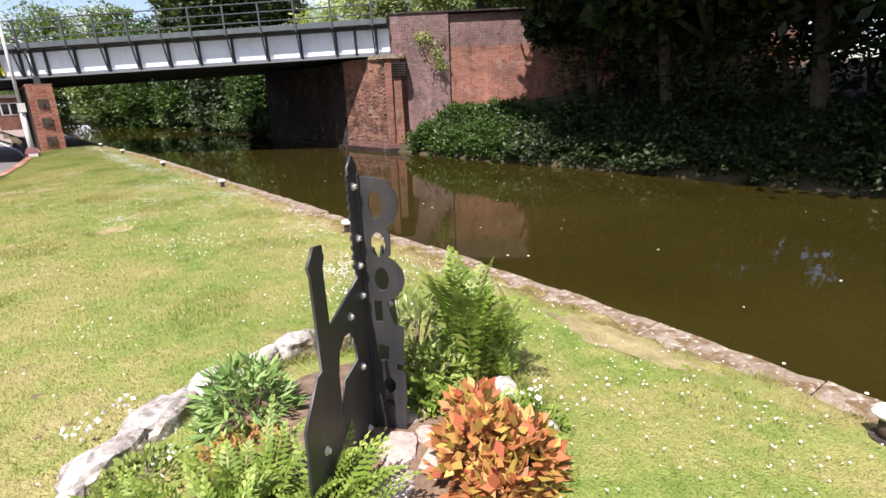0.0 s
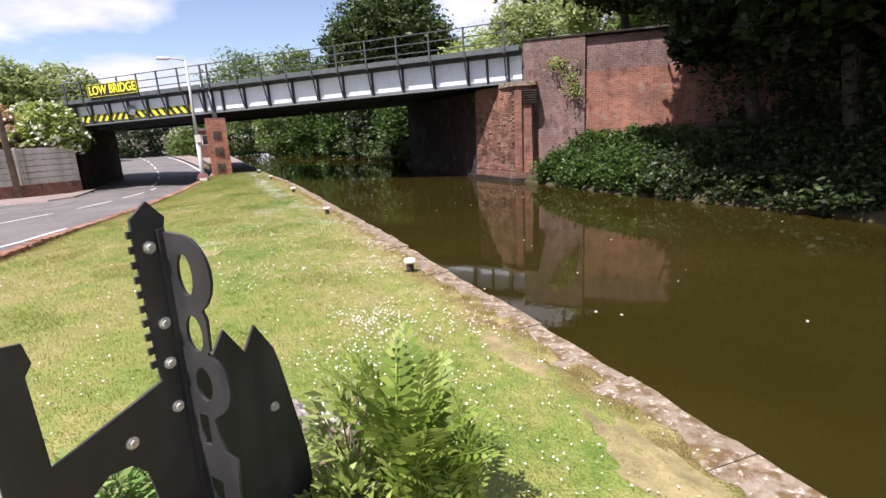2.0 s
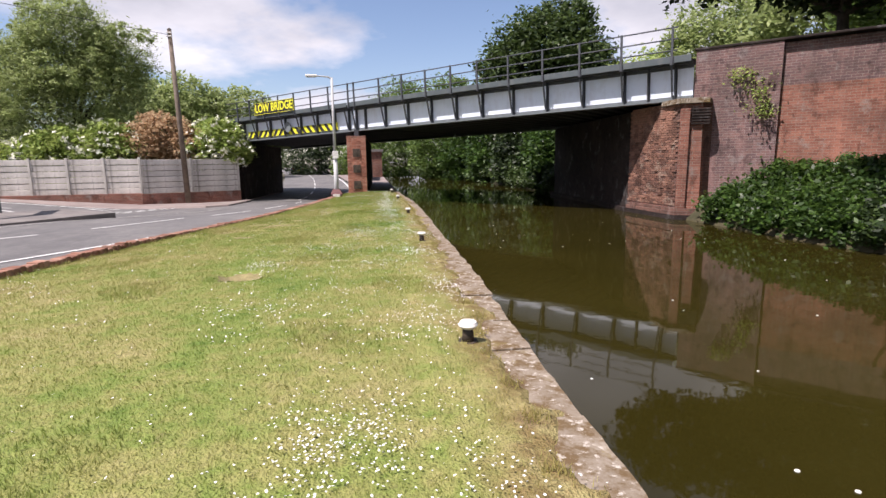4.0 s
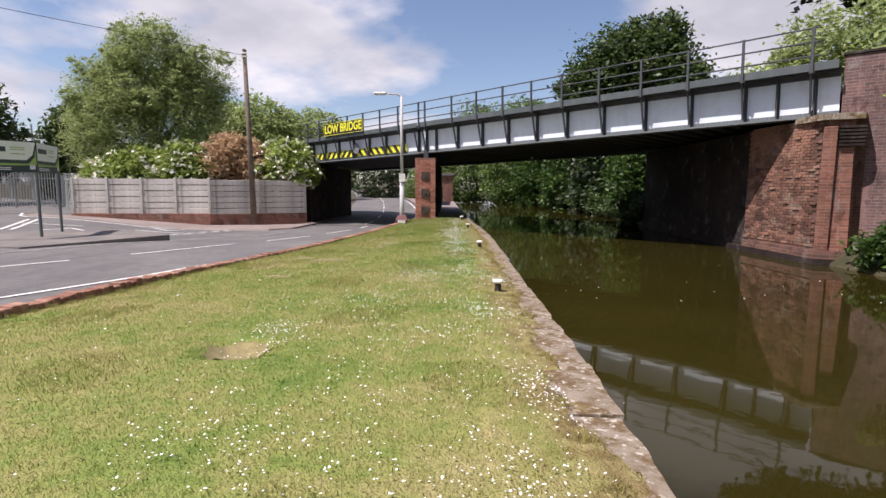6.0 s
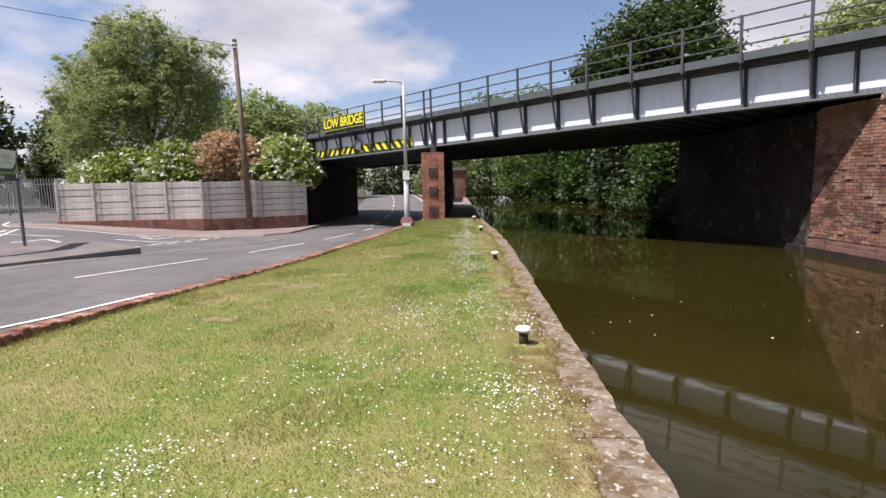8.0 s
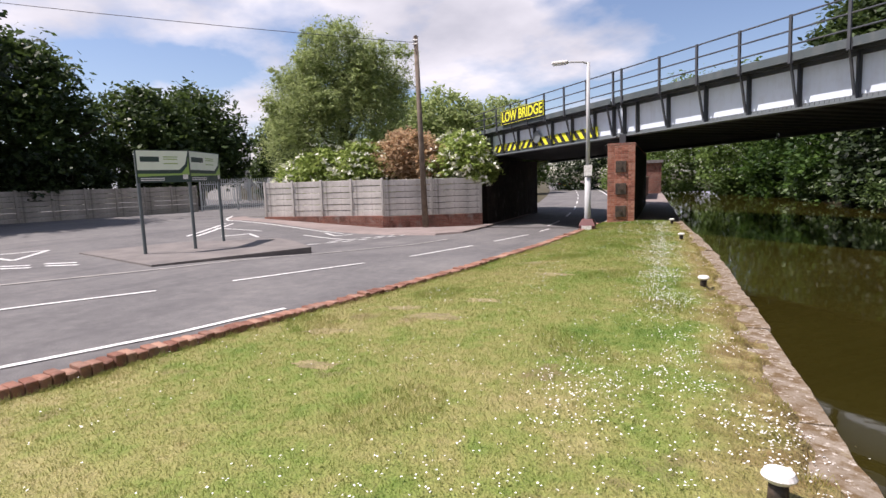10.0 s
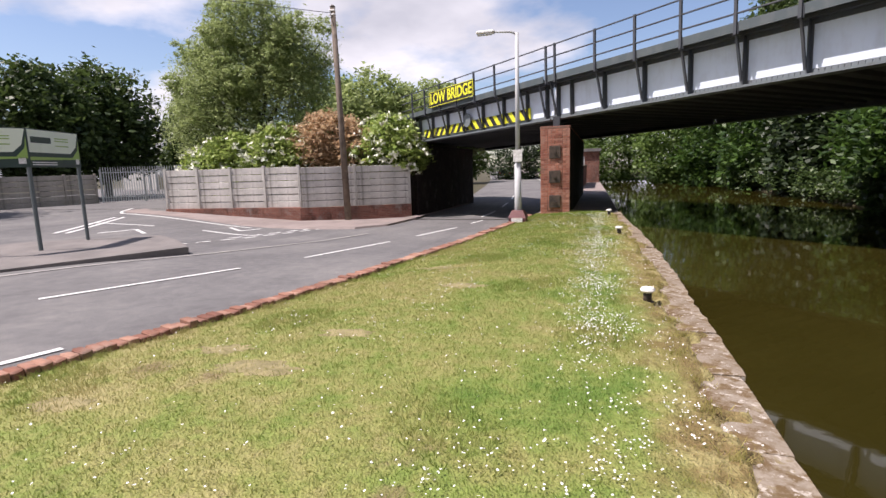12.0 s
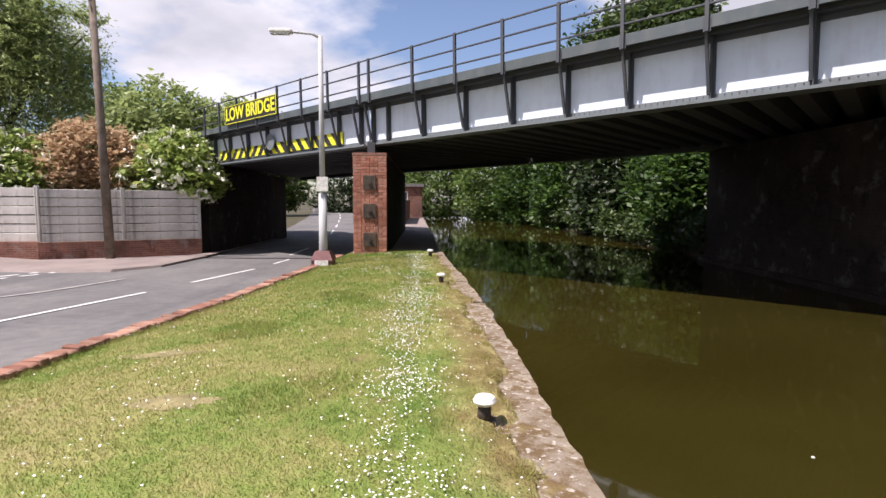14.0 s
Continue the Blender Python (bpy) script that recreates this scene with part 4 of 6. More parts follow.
panel_fence("fence_concrete", (-16.6, 31.2), (-9.75, 31.75), -0.58, 2.42, 6, M["panel"], "pale concrete panel fence on a red brick plinth", 0.60)
panel_fence("fence_concrete", (-9.75, 31.75), (-5.35, 33.9), -0.62, 2.42, 6, M["panel"], "stained concrete panel fence on a red brick plinth", 0.62, 2.3)
panel_fence("fence_concrete", (-17.9, 34.5), (-16.6, 31.2), -0.5, 2.34, 6, M["panel"], "pale concrete panel fence return", 0.45)
panel_fence("fence_far", (-38.5, 9.0), (-29.5, 38.3), -0.12, 1.95, 6, M["panel_far"], "grey-brown concrete panel fence, tree shade in its colour")
solid("fence_plate", box(bm_new(), -0.02, -0.32, 0, 0.0, 0.32, 0.42), M["white_cap"], "small white notice fixed to the fence", "notice", at=Matrix.Translation((-34.55, 22.1, 1.25)) @ Matrix.Rotation(radians(-17), 4, "Z") @ Matrix.Translation((0.18, 0, 0)))

# notice board on three posts
t = thing("notice_board", "green and white works notice board on three posts", "sign board")
P = [Vector((-9.92, 18.8)), Vector((-9.40, 20.0)), Vector((-10.1, 21.75))]
for p in P:
    part("post", rod(bm_new(), (p.x, p.y, -0.2), (p.x, p.y, 2.7), 0.045, seg=10), M["post_grey"], t)
for i, (a, b) in enumerate(((P[0], P[1]), (P[1], P[2]))):
    d = (b - a)
    m = Matrix.Translation((a.x, a.y, 1.86)) @ Matrix.Rotation(math.atan2(d.y, d.x), 4, "Z")
    w = d.length
    bm = bm_new()
    box(bm, -0.03, -0.06, 0.0, w + 0.03, -0.045, 0.88)
    pan = part("panel", bm, M["deep_board"], t, "dark green board")
    pan.matrix_local = m
    bm = bm_new()
    vs = [bm.verts.new(q) for q in ((0.0, -0.065, 0.34), (w * 0.80, -0.065, 0.34), (w * 0.93, -0.065, 0.5), (w, -0.065, 0.86), (0.0, -0.065, 0.86))]
    r = bmesh.ops.extrude_face_region(bm, geom=[bm.faces.new(vs)])
    bmesh.ops.translate(bm, verts=[v for v in r["geom"] if isinstance(v, bmesh.types.BMVert)], vec=(0, 0.003, 0))
    part("pale_field", bm, M["pale_board"], pan, "pale green printed field")
    bm = bm_new()
    vs = [bm.verts.new(q) for q in ((0.0, -0.064, 0.24), (w * 0.84, -0.064, 0.24), (w * 0.97, -0.064, 0.44), (w, -0.064, 0.7), (w, -0.064, 0.2), (0.0, -0.064, 0.16))]
    r = bmesh.ops.extrude_face_region(bm, geom=[bm.faces.new(vs[:4] + vs[4:])])
    bmesh.ops.translate(bm, verts=[v for v in r["geom"] if isinstance(v, bmesh.types.BMVert)], vec=(0, 0.002, 0))
    part("green_band", bm, M["green_board"], pan, "bright green curved band")
    bm = bm_new()
    box(bm, 0.08, -0.069, 0.56, w * 0.42, -0.066, 0.70)
    part("lettering_bar", bm, M["deep_board"], pan)
    for z in (0.5, 0.62, 0.68):
        part("lettering_bar", box(bm_new(), w * 0.5, -0.069, z, w * 0.78, -0.066, z + 0.025), M["green_board"], pan)
    for z in (0.05, 0.10):
        part("lettering_bar", box(bm_new(), 0.06, -0.064, z, w * 0.5, -0.061, z + 0.025), M["white_cap"], pan)
    part("emblem", box(bm_new(), w - 0.18, -0.064, 0.08, w - 0.04, -0.061, 0.22), M["white_cap"], pan)

# works entrance: palisade gates, silos, shed
def palisade(a, b, z0, h, label):
    a, b = Vector(a), Vector(b)
    d = b - a
    t = thing("palisade_fence", label, "fence", "palisade fencing", at=Matrix.Translation((a.x, a.y, z0)) @ Matrix.Rotation(math.atan2(d.y, d.x), 4, "Z"))
    bm = bm_new()
    for z in (0.35, h - 0.4):
        box(bm, 0, 0.0, z, d.length, 0.04, z + 0.06)
    part("cross_rail", bm, M["palisade"], t)
    bm = bm_new()
    prism(bm, [(-0.035, -0.012), (0.035, -0.012), (0.035, 0.0), (-0.035, 0.0)], 0.08, h, 0.01)
    me = mesh_of(bm, M["palisade"])
    for x in np.arange(0.08, d.length, 0.155):
        part("pale", me, None, t).location.x = x
    for x in np.arange(0, d.length + 0.1, 2.7):
        part("post", box(bm_new(), x - 0.05, 0.04, 0, x + 0.05, 0.14, h - 0.15), M["palisade"], t)


palisade((-29.4, 38.6), (-23.6, 41.6), -0.1, 2.4, "grey galvanised palisade gate, closed")
palisade((-20.6, 36.0), (-17.9, 34.5), -0.2, 2.4, "grey galvanised palisade gate, swung open")
t = thing("silo", "pair of tall pale storage silos with pipework", "silo", at=(-42, 57, 0))
for x in (0, 2.2):
    part("drum", rod(bm_new(), (x, 0, 2.2), (x, 0, 6.2), 0.95, seg=20), M["galv"], t, "", True)
    part("cone", rod(bm_new(), (x, 0, 6.2), (x, 0, 6.8), 0.95, 0.2, seg=20), M["galv"], t, "", True)
    part("hopper", rod(bm_new(), (x, 0, 1.2), (x, 0, 2.2), 0.2, 0.95, seg=20), M["galv"], t, "", True)
    for dx, dy in ((0.6, 0.6), (-0.6, 0.6), (0.6, -0.6), (-0.6, -0.6)):
        part("leg", rod(bm_new(), (x + dx, dy, 0), (x + dx, dy, 2.4), 0.07, seg=6), M["palisade"], t)
bm = bm_new()
for x in (-1.2, 1.2, 3.4):
    rod(bm, (x, -0.9, 0), (x, -0.9, 7.4), 0.09, seg=8)
rod(bm, (-1.2, -0.9, 7.4), (0, 0, 7.4), 0.09, seg=8); rod(bm, (1.2, -0.9, 7.4), (2.2, 0, 7.4), 0.09, seg=8)
part("pipe", bm, M["palisade"], t)
t = thing("works_shed", "low pale works shed behind the gates", "shed", kind="structure", at=(-58, 66, -0.1))
part("wall", box(bm_new(), 0, 0, 0, 14, 6, 3.4), M["render"], t)
part("roof", box(bm_new(), -0.3, -0.3, 3.4, 14.3, 6.3, 3.65), M["roof"], t)
# brick house end and wall seen under the bridge
t = thing("canal_house", "low brick canal-side building with a white window", "building", kind="structure", at=(0.2, 58, -0.1))
part("wall", box(bm_new(), 0, 0, 0, 2.7, 5, 2.7), M["brick_red"], t)
part("roof", box(bm_new(), -0.2, -0.2, 2.7, 2.85, 5.2, 2.95), M["roof"], t)
wn = part("window", box(bm_new(), 0.3, -0.03, 1.3, 1.5, -0.004, 2.3), M["white_cap"], t, "white window frame")
for i in range(2):
    part("pane", box(bm_new(), 0.38 + 0.58 * i, -0.045, 1.38, 0.84 + 0.58 * i, -0.032, 2.22), M["glass"], wn)
t = thing("boundary_wall", "long brick boundary wall beside the far road", "wall", kind="structure", at=(1.6, 46, -0.3))
part("wall", box(bm_new(), 0, 0, 0, 0.3, 11.5, 1.7), M["brick_red"], t)
part("coping", box(bm_new(), -0.04, 0, 1.7, 0.34, 11.5, 1.78), M["stone"], t)


def car(at, paint, label):
    t = thing("car", label, "car", at=at)
    prof = [(-2.15, 0.35), (-2.2, 0.75), (-2.05, 0.95), (-1.5, 1.05), (1.0, 1.02), (1.9, 0.9), (2.15, 0.7), (2.15, 0.35)]
    bm = bm_new()
    a = [bm.verts.new((x, -0.88, z)) for x, z in prof]; b = [bm.verts.new((x, 0.88, z)) for x, z in prof]
    bm.faces.new(a); bm.faces.new(b[::-1])
    for i in range(len(prof)):
        bm.faces.new((a[i], b[i], b[(i + 1) % len(prof)], a[(i + 1) % len(prof)]))
    bmesh.ops.bevel(bm, geom=list(bm.edges), offset=0.06, segments=2, affect="EDGES")
    part("body", bm, paint, t, "", True)
    for name, x0, x1, x2, x3, z0, z1, w, mat in (("cabin", -2.0, -1.55, 0.35, 1.05, 1.0, 1.42, 0.80, M["glass"]), ("roof", -1.62, -1.5, 0.25, 0.45, 1.41, 1.48, 0.68, paint)):
        bm = bm_new()
        vs = [bm.verts.new(p) for p in ((x0, -w, z0), (x3, -w, z0), (x3, w, z0), (x0, w, z0), (x1, -w * 0.85, z1), (x2, -w * 0.85, z1), (x2, w * 0.85, z1), (x1, w * 0.85, z1))]
        for f in ((0, 3, 2, 1), (4, 5, 6, 7), (0, 1, 5, 4), (1, 2, 6, 5), (2, 3, 7, 6), (3, 0, 4, 7)):
            bm.faces.new([vs[i] for i in f])
        part(name, bm, mat, t)
    for x in (-1.35, 1.35):
        for y in (-0.82, 0.82):
            w = part("wheel", rod(bm_new(), (x, y - 0.1, 0.32), (x, y + 0.1, 0.32), 0.32, seg=18), M["tyre"], t)
            part("rim", rod(bm_new(), (x, y - 0.105, 0.32), (x, y + 0.105, 0.32), 0.2, seg=14), M["rim"], w)
    for y in (-0.68, 0.68):
        part("tail_light", box(bm_new(), -2.2, y - 0.14, 0.74, -2.1, y + 0.14, 0.88, 0.01), M["lamp_red"], t)
        part("headlight", box(bm_new(), 2.05, y - 0.16, 0.66, 2.16, y + 0.16, 0.8, 0.01), M["lamp_clear"], t)
    part("number_plate", box(bm_new(), -2.215, -0.26, 0.55, -2.19, 0.26, 0.66), M["yellow"], t)
    return t


car(Matrix.Translation((-9.9, 84.0, road_z(84))) @ Matrix.Rotation(radians(102), 4, "Z"), M["car_black"], "black car driving away beyond the bridge")


# ---- foliage ----
def leaf_cloud(blobs, n, size, rng, shell=0.55, clump=0.10, per=26, aspect=0.5, down=0.0):
    """Loose leaves in clumps over the shells of ellipsoids: blobs of (x, y, z, rx, ry, rz)."""
    vol = np.array([b[3] * b[4] * b[5] for b in blobs]) ** 0.67
    pick = rng.choice(len(blobs), size=max(4, n // per), p=vol / vol.sum())
    B = np.array(blobs)[pick]
    d = rng.normal(size=(len(pick), 3)); d /= np.linalg.norm(d, axis=1)[:, None]
    r = shell + (1.06 - shell) * rng.random(len(pick)) ** 0.6
    c = B[:, :3] + d * r[:, None] * B[:, 3:6]
    idx = rng.integers(0, len(pick), n)
    scale = B[idx, 3:6].mean(axis=1) * clump * (0.6 + 0.9 * rng.random(len(pick)))[idx]
    p = c[idx] + rng.normal(size=(n, 3)) * scale[:, None] * (1, 1, 0.7)
    p[:, 2] -= down * rng.random(n) ** 2
    a = rng.normal(size=(n, 3)); a[:, 2] = a[:, 2] * 0.5 - 0.25; a /= np.linalg.norm(a, axis=1)[:, None]
    up = rng.normal(size=(n, 3)) * 0.8 + (-0.35, -0.25, 1.2)
    b = np.cross(a, up); b /= np.linalg.norm(b, axis=1)[:, None]
    s = size * (0.6 + 0.8 * rng.random(n))[:, None]
    return np.stack([p - a * s, p + b * s * aspect, p + a * s, p - b * s * aspect], axis=1).reshape(-1, 3)


def limbs(bm, base, blobs, r0, rng, k=7):
    base = Vector(base)
    top = Vector((np.mean([b[0] for b in blobs]), np.mean([b[1] for b in blobs]), np.mean([b[2] for b in blobs])))
    fork = base.lerp(top, 0.45)
    fork.x, fork.y = base.x + (top.x - base.x) * 0.2, base.y + (top.y - base.y) * 0.2
    rod(bm, base, fork, r0, r0 * 0.72, 10)
    for i in range(k):
        b = blobs[i % len(blobs)]
        e = Vector((b[0] + rng.normal() * b[3] * 0.45, b[1] + rng.normal() * b[4] * 0.45, b[2] + rng.normal() * b[5] * 0.3))
        mid = fork.lerp(e, 0.5) + Vector((rng.normal() * 0.25, rng.normal() * 0.25, 0.35))
        rod(bm, fork, mid, r0 * 0.5, r0 * 0.3, 7); rod(bm, mid, e, r0 * 0.3, r0 * 0.08, 6)


def tree(name, label, base, blobs, n, size, mat, seed, r0=0.22, category="tree", **kw):
    rng = np.random.default_rng(seed)
    t = thing(name, label, category)
    bm = bm_new()
    limbs(bm, base, blobs, r0, rng)
    part("trunk", bm, M["bark"], t)
    part("crown", quads(leaf_cloud(blobs, n, size, rng, **kw), 4, M[mat]), None, t)
    return t


def heap(name, label, blobs, n, size, mat, seed, category="bush", **kw):
    rng = np.random.default_rng(seed)
    t = thing(name, label, category)
    for b in blobs:
        for i in range(3):
            e = (b[0] + rng.normal() * b[3] * 0.4, b[1] + rng.normal() * b[4] * 0.4, b[2] + b[5] * 0.4)
            part("stem", rod(bm_new(), (b[0] + rng.normal() * 0.1, b[1] + rng.normal() * 0.1, b[2] - b[5]), e, 0.05, 0.015, 6), M["bark"], t)
    part("foliage", quads(leaf_cloud(blobs, n, size, rng, **kw), 4, M[mat]), None, t)
    return t


def blossoms(t, blobs, n, size, seed, mat="blossom"):
    rng = np.random.default_rng(seed)
    B = np.array(blobs)[rng.integers(0, len(blobs), n)]
    d = rng.normal(size=(n, 3)); d[:, 1] = -np.abs(d[:, 1]); d /= np.linalg.norm(d, axis=1)[:, None]
    c = B[:, :3] + d * B[:, 3:6] * 1.17
    vs = []
    for p in c:
        q = p + rng.normal(size=(8, 3)) * size * (0.7, 0.7, 0.3)
        for x in q:
            a, b = rng.normal(size=3) * size * 0.34, rng.normal(size=3) * size * 0.34
            vs += [x - a, x + b, x + a, x - b]
    tagged(part("blossom", quads(np.array(vs), 4, M[mat]), None, t, "flat creamy-white flower heads"), kind="stuff")


# behind the roadside fence
bl = [(-15.2, 37, 9.4, 2.2, 2.0, 1.9), (-18.6, 36.8, 6.4, 1.8, 1.8, 2.2), (-12.4, 37.2, 8.0, 1.7, 1.7, 1.8), (-15.5, 37, 5.6, 3.6, 3.2, 3.4), (-17.5, 36.6, 4.4, 2.6, 2.6, 3.0), (-13.6, 37.4, 4.6, 2.6, 2.6, 3.2), (-15.3, 37, 8.0, 2.6, 2.6, 2.3), (-17.0, 37, 7.4, 2.0, 2.0, 1.8), (-13.2, 37.4, 7.0, 2.0, 2.0, 1.9)]
rng = np.random.default_rng(10)
spray = []
for i in range(60):
    b = bl[i % len(bl)]
    d = Vector((rng.normal(), rng.normal() - 0.4, abs(rng.normal()) + 0.1)).normalized()
    k = 0.35 + 0.45 * rng.random()
    spray.append((b[0] + d.x * b[3] * 1.05, b[1] + d.y * b[4] * 1.05, b[2] + d.z * b[5] * 1.08, k, k, 0.9 * k))
tree("willow_tree", "broad grey-green willow with a feathery outline", (-15.4, 37, -0.4), bl + spray, 150000, 0.088, "leaf_willow", 11, 0.3, clump=0.13, aspect=0.3)
bl = [(-14.8, 34.4, 2.0, 2.2, 1.4, 1.7), (-12.2, 34.3, 2.2, 1.9, 1.4, 1.6), (-16.8, 34.4, 1.6, 1.5, 1.2, 1.3)]
b = heap("elder_bush", "green flowering bush hanging over the concrete fence", bl, 24000, 0.11, "leaf_light", 12)
blossoms(b, bl, 230, 0.13, 13)
bl = [(-9.6, 34.3, 2.9, 1.9, 1.2, 1.4), (-8.4, 34.2, 2.4, 1.5, 1.0, 1.1)]
heap("dead_bush", "dry brown-leaved bush behind the telegraph pole", bl, 13000, 0.10, "leaf_dead", 14)
bl = [(-6.6, 34.7, 2.7, 1.5, 1.2, 1.3), (-5.9, 34.6, 2.2, 1.2, 1.0, 0.9), (-7.3, 34.3, 2.2, 1.3, 1.0, 0.9)]
b = heap("elder_bush", "elder bush covered with white flower heads beside the bridge", bl, 20000, 0.11, "leaf_light", 15)
blossoms(b, bl, 150, 0.13, 16)
for i, (x, y, z, r, h, mat) in enumerate(((-11.5, 44, 5.0, 3.2, 2.8, "leaf_willow"), (-8.0, 44.5, 4.6, 3.0, 2.4, "leaf_willow"), (-24.6, 43, 4.0, 2.3, 3.3, "leaf_deep"), (-15, 47, 5.2, 3.6, 3.2, "leaf_mid"))):
    bl = [(x, y, z, r, r * 0.8, h), (x + r * 0.6, y, z - 0.8, r * 0.7, r * 0.7, h * 0.7), (x - r * 0.6, y, z - 1.0, r * 0.7, r * 0.7, h * 0.8)]
    tree("roadside_tree", "leafy green tree behind the railway bank", (x, y, -0.3), bl, 16000, 0.17, mat, 20 + i, 0.2)
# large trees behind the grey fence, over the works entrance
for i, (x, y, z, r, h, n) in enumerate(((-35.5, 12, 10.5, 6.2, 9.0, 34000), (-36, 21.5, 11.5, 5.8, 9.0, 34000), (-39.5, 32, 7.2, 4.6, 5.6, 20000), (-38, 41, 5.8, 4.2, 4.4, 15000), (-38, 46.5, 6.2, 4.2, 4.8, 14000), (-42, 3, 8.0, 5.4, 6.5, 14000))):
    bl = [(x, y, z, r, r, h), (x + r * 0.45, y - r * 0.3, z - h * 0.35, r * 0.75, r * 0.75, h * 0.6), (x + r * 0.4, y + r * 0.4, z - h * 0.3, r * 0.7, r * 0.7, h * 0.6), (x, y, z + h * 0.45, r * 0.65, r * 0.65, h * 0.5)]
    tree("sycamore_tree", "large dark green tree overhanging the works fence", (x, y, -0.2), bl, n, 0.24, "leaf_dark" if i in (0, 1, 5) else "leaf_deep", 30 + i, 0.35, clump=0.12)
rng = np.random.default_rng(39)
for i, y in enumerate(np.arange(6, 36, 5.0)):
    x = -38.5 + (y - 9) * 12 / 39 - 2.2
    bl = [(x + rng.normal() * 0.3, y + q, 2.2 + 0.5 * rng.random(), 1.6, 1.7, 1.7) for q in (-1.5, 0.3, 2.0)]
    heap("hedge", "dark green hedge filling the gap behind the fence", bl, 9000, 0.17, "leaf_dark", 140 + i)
# trees on the railway bank behind the bridge
bl = [(16.8, 47, 9.8, 4.6, 4.2, 3.8), (14.2, 47, 8.2, 3.2, 3.2, 3.0), (19.7, 47, 8.8, 3.4, 3.2, 3.2), (18.2, 47, 12.6, 2.6, 2.6, 2.0)]
tree("sycamore_tree", "rounded dark green tree rising behind the bridge", (17.5, 47, 0), bl, 36000, 0.2, "leaf_deep", 41, 0.3, clump=0.11)
for i, (x, y, z, r, h, mat, n) in enumerate(((22.5, 40, 6.6, 3.0, 2.6, "leaf_light", 9000), (25.0, 35, 8.6, 3.4, 3.4, "leaf_willow", 14000), (26.5, 28, 8.8, 3.6, 3.4, "leaf_willow", 14000), (26.0, 22, 8.0, 3.6, 3.2, "leaf_mid", 12000))):
    bl = [(x, y, z, r, r, h), (x - r * 0.5, y + 0.5, z - 0.9, r * 0.7, r * 0.7, h * 0.7), (x + r * 0.5, y - 0.5, z + 0.3, r * 0.7, r * 0.7, h * 0.7)]
    tree("bank_tree", "light green tree on the railway embankment", (x, y, 2), bl, n, 0.18, mat, 50 + i, 0.16, clump=0.12, aspect=0.4)
# trees where the road curves away beyond the bridge
for i, (x, y, z, r, h) in enumerate(((-17.5, 66, 3.2, 2.6, 3.0), (-13.0, 72, 3.4, 2.6, 3.2), (-21.0, 60, 3.4, 2.8, 3.2))):
    bl = [(x, y, z, r, r, h), (x + r * 0.6, y - 0.4, z - 1.1, r * 0.7, r * 0.7, h * 0.6), (x - r * 0.5, y - 0.5, z - 1.3, r * 0.7, r * 0.7, h * 0.6)]
    tree("roadside_tree", "leafy green tree beside the curving road", (x, y, -0.3), bl, 9000, 0.2, "leaf_mid", 55 + i, 0.16)
# far bank of the canal beyond the bridge
# Up to y 58 the leaf tones are darkened to carry the trees' shade.
for i, (x, y, z, r, h, mat, n) in enumerate(((14.1, 34.2, 1.9, 1.8, 2.5, "leaf_ivy", 13000), (15.5, 38, 2.8, 2.6, 3.2, "leaf_ivy", 12000), (15.0, 44, 2.8, 3.0, 3.4, "leaf_dark", 12000), (14.5, 51, 3.6, 3.2, 4.4, "leaf_ivy", 13000), (13.0, 58, 4.2, 3.4, 5.0, "leaf_ivy", 14000), (10.5, 66, 5.4, 3.8, 6.2, "leaf_mid", 16000), (5.5, 74, 5.6, 4.2, 6.4, "leaf_mid", 16000), (0, 77, 2.6, 3.4, 3.4, "leaf_mid", 9000), (-7, 82, 3.2, 4.2, 4.2, "leaf_dark", 9000))):
    bl = [(x, y, z, r, r, h), (x - r * 0.35, y - r * 0.3, z - h * 0.5, r * 0.8, r * 0.8, h * 0.55), (x + r * 0.3, y - r * 0.4, z + h * 0.3, r * 0.6, r * 0.6, h * 0.6)]
    tree("canal_tree", "leafy tree leaning over the far canal bank", (x + 0.6, y, 0), bl, n, 0.15 if i < 2 else 0.19, mat, 60 + i, 0.16, clump=0.13)
# right bank: big shading trees, undergrowth; canopy shade is in the near-black leaves
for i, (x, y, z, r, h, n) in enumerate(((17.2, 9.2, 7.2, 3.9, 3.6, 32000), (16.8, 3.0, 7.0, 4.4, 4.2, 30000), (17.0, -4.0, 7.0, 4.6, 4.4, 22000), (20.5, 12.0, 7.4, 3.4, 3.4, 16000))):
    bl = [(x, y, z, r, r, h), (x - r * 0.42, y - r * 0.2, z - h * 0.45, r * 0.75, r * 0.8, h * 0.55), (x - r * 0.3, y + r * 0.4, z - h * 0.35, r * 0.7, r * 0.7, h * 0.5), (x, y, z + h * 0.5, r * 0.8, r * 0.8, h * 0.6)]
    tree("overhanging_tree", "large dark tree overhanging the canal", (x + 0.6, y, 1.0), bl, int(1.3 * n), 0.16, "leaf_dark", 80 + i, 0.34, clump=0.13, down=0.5)
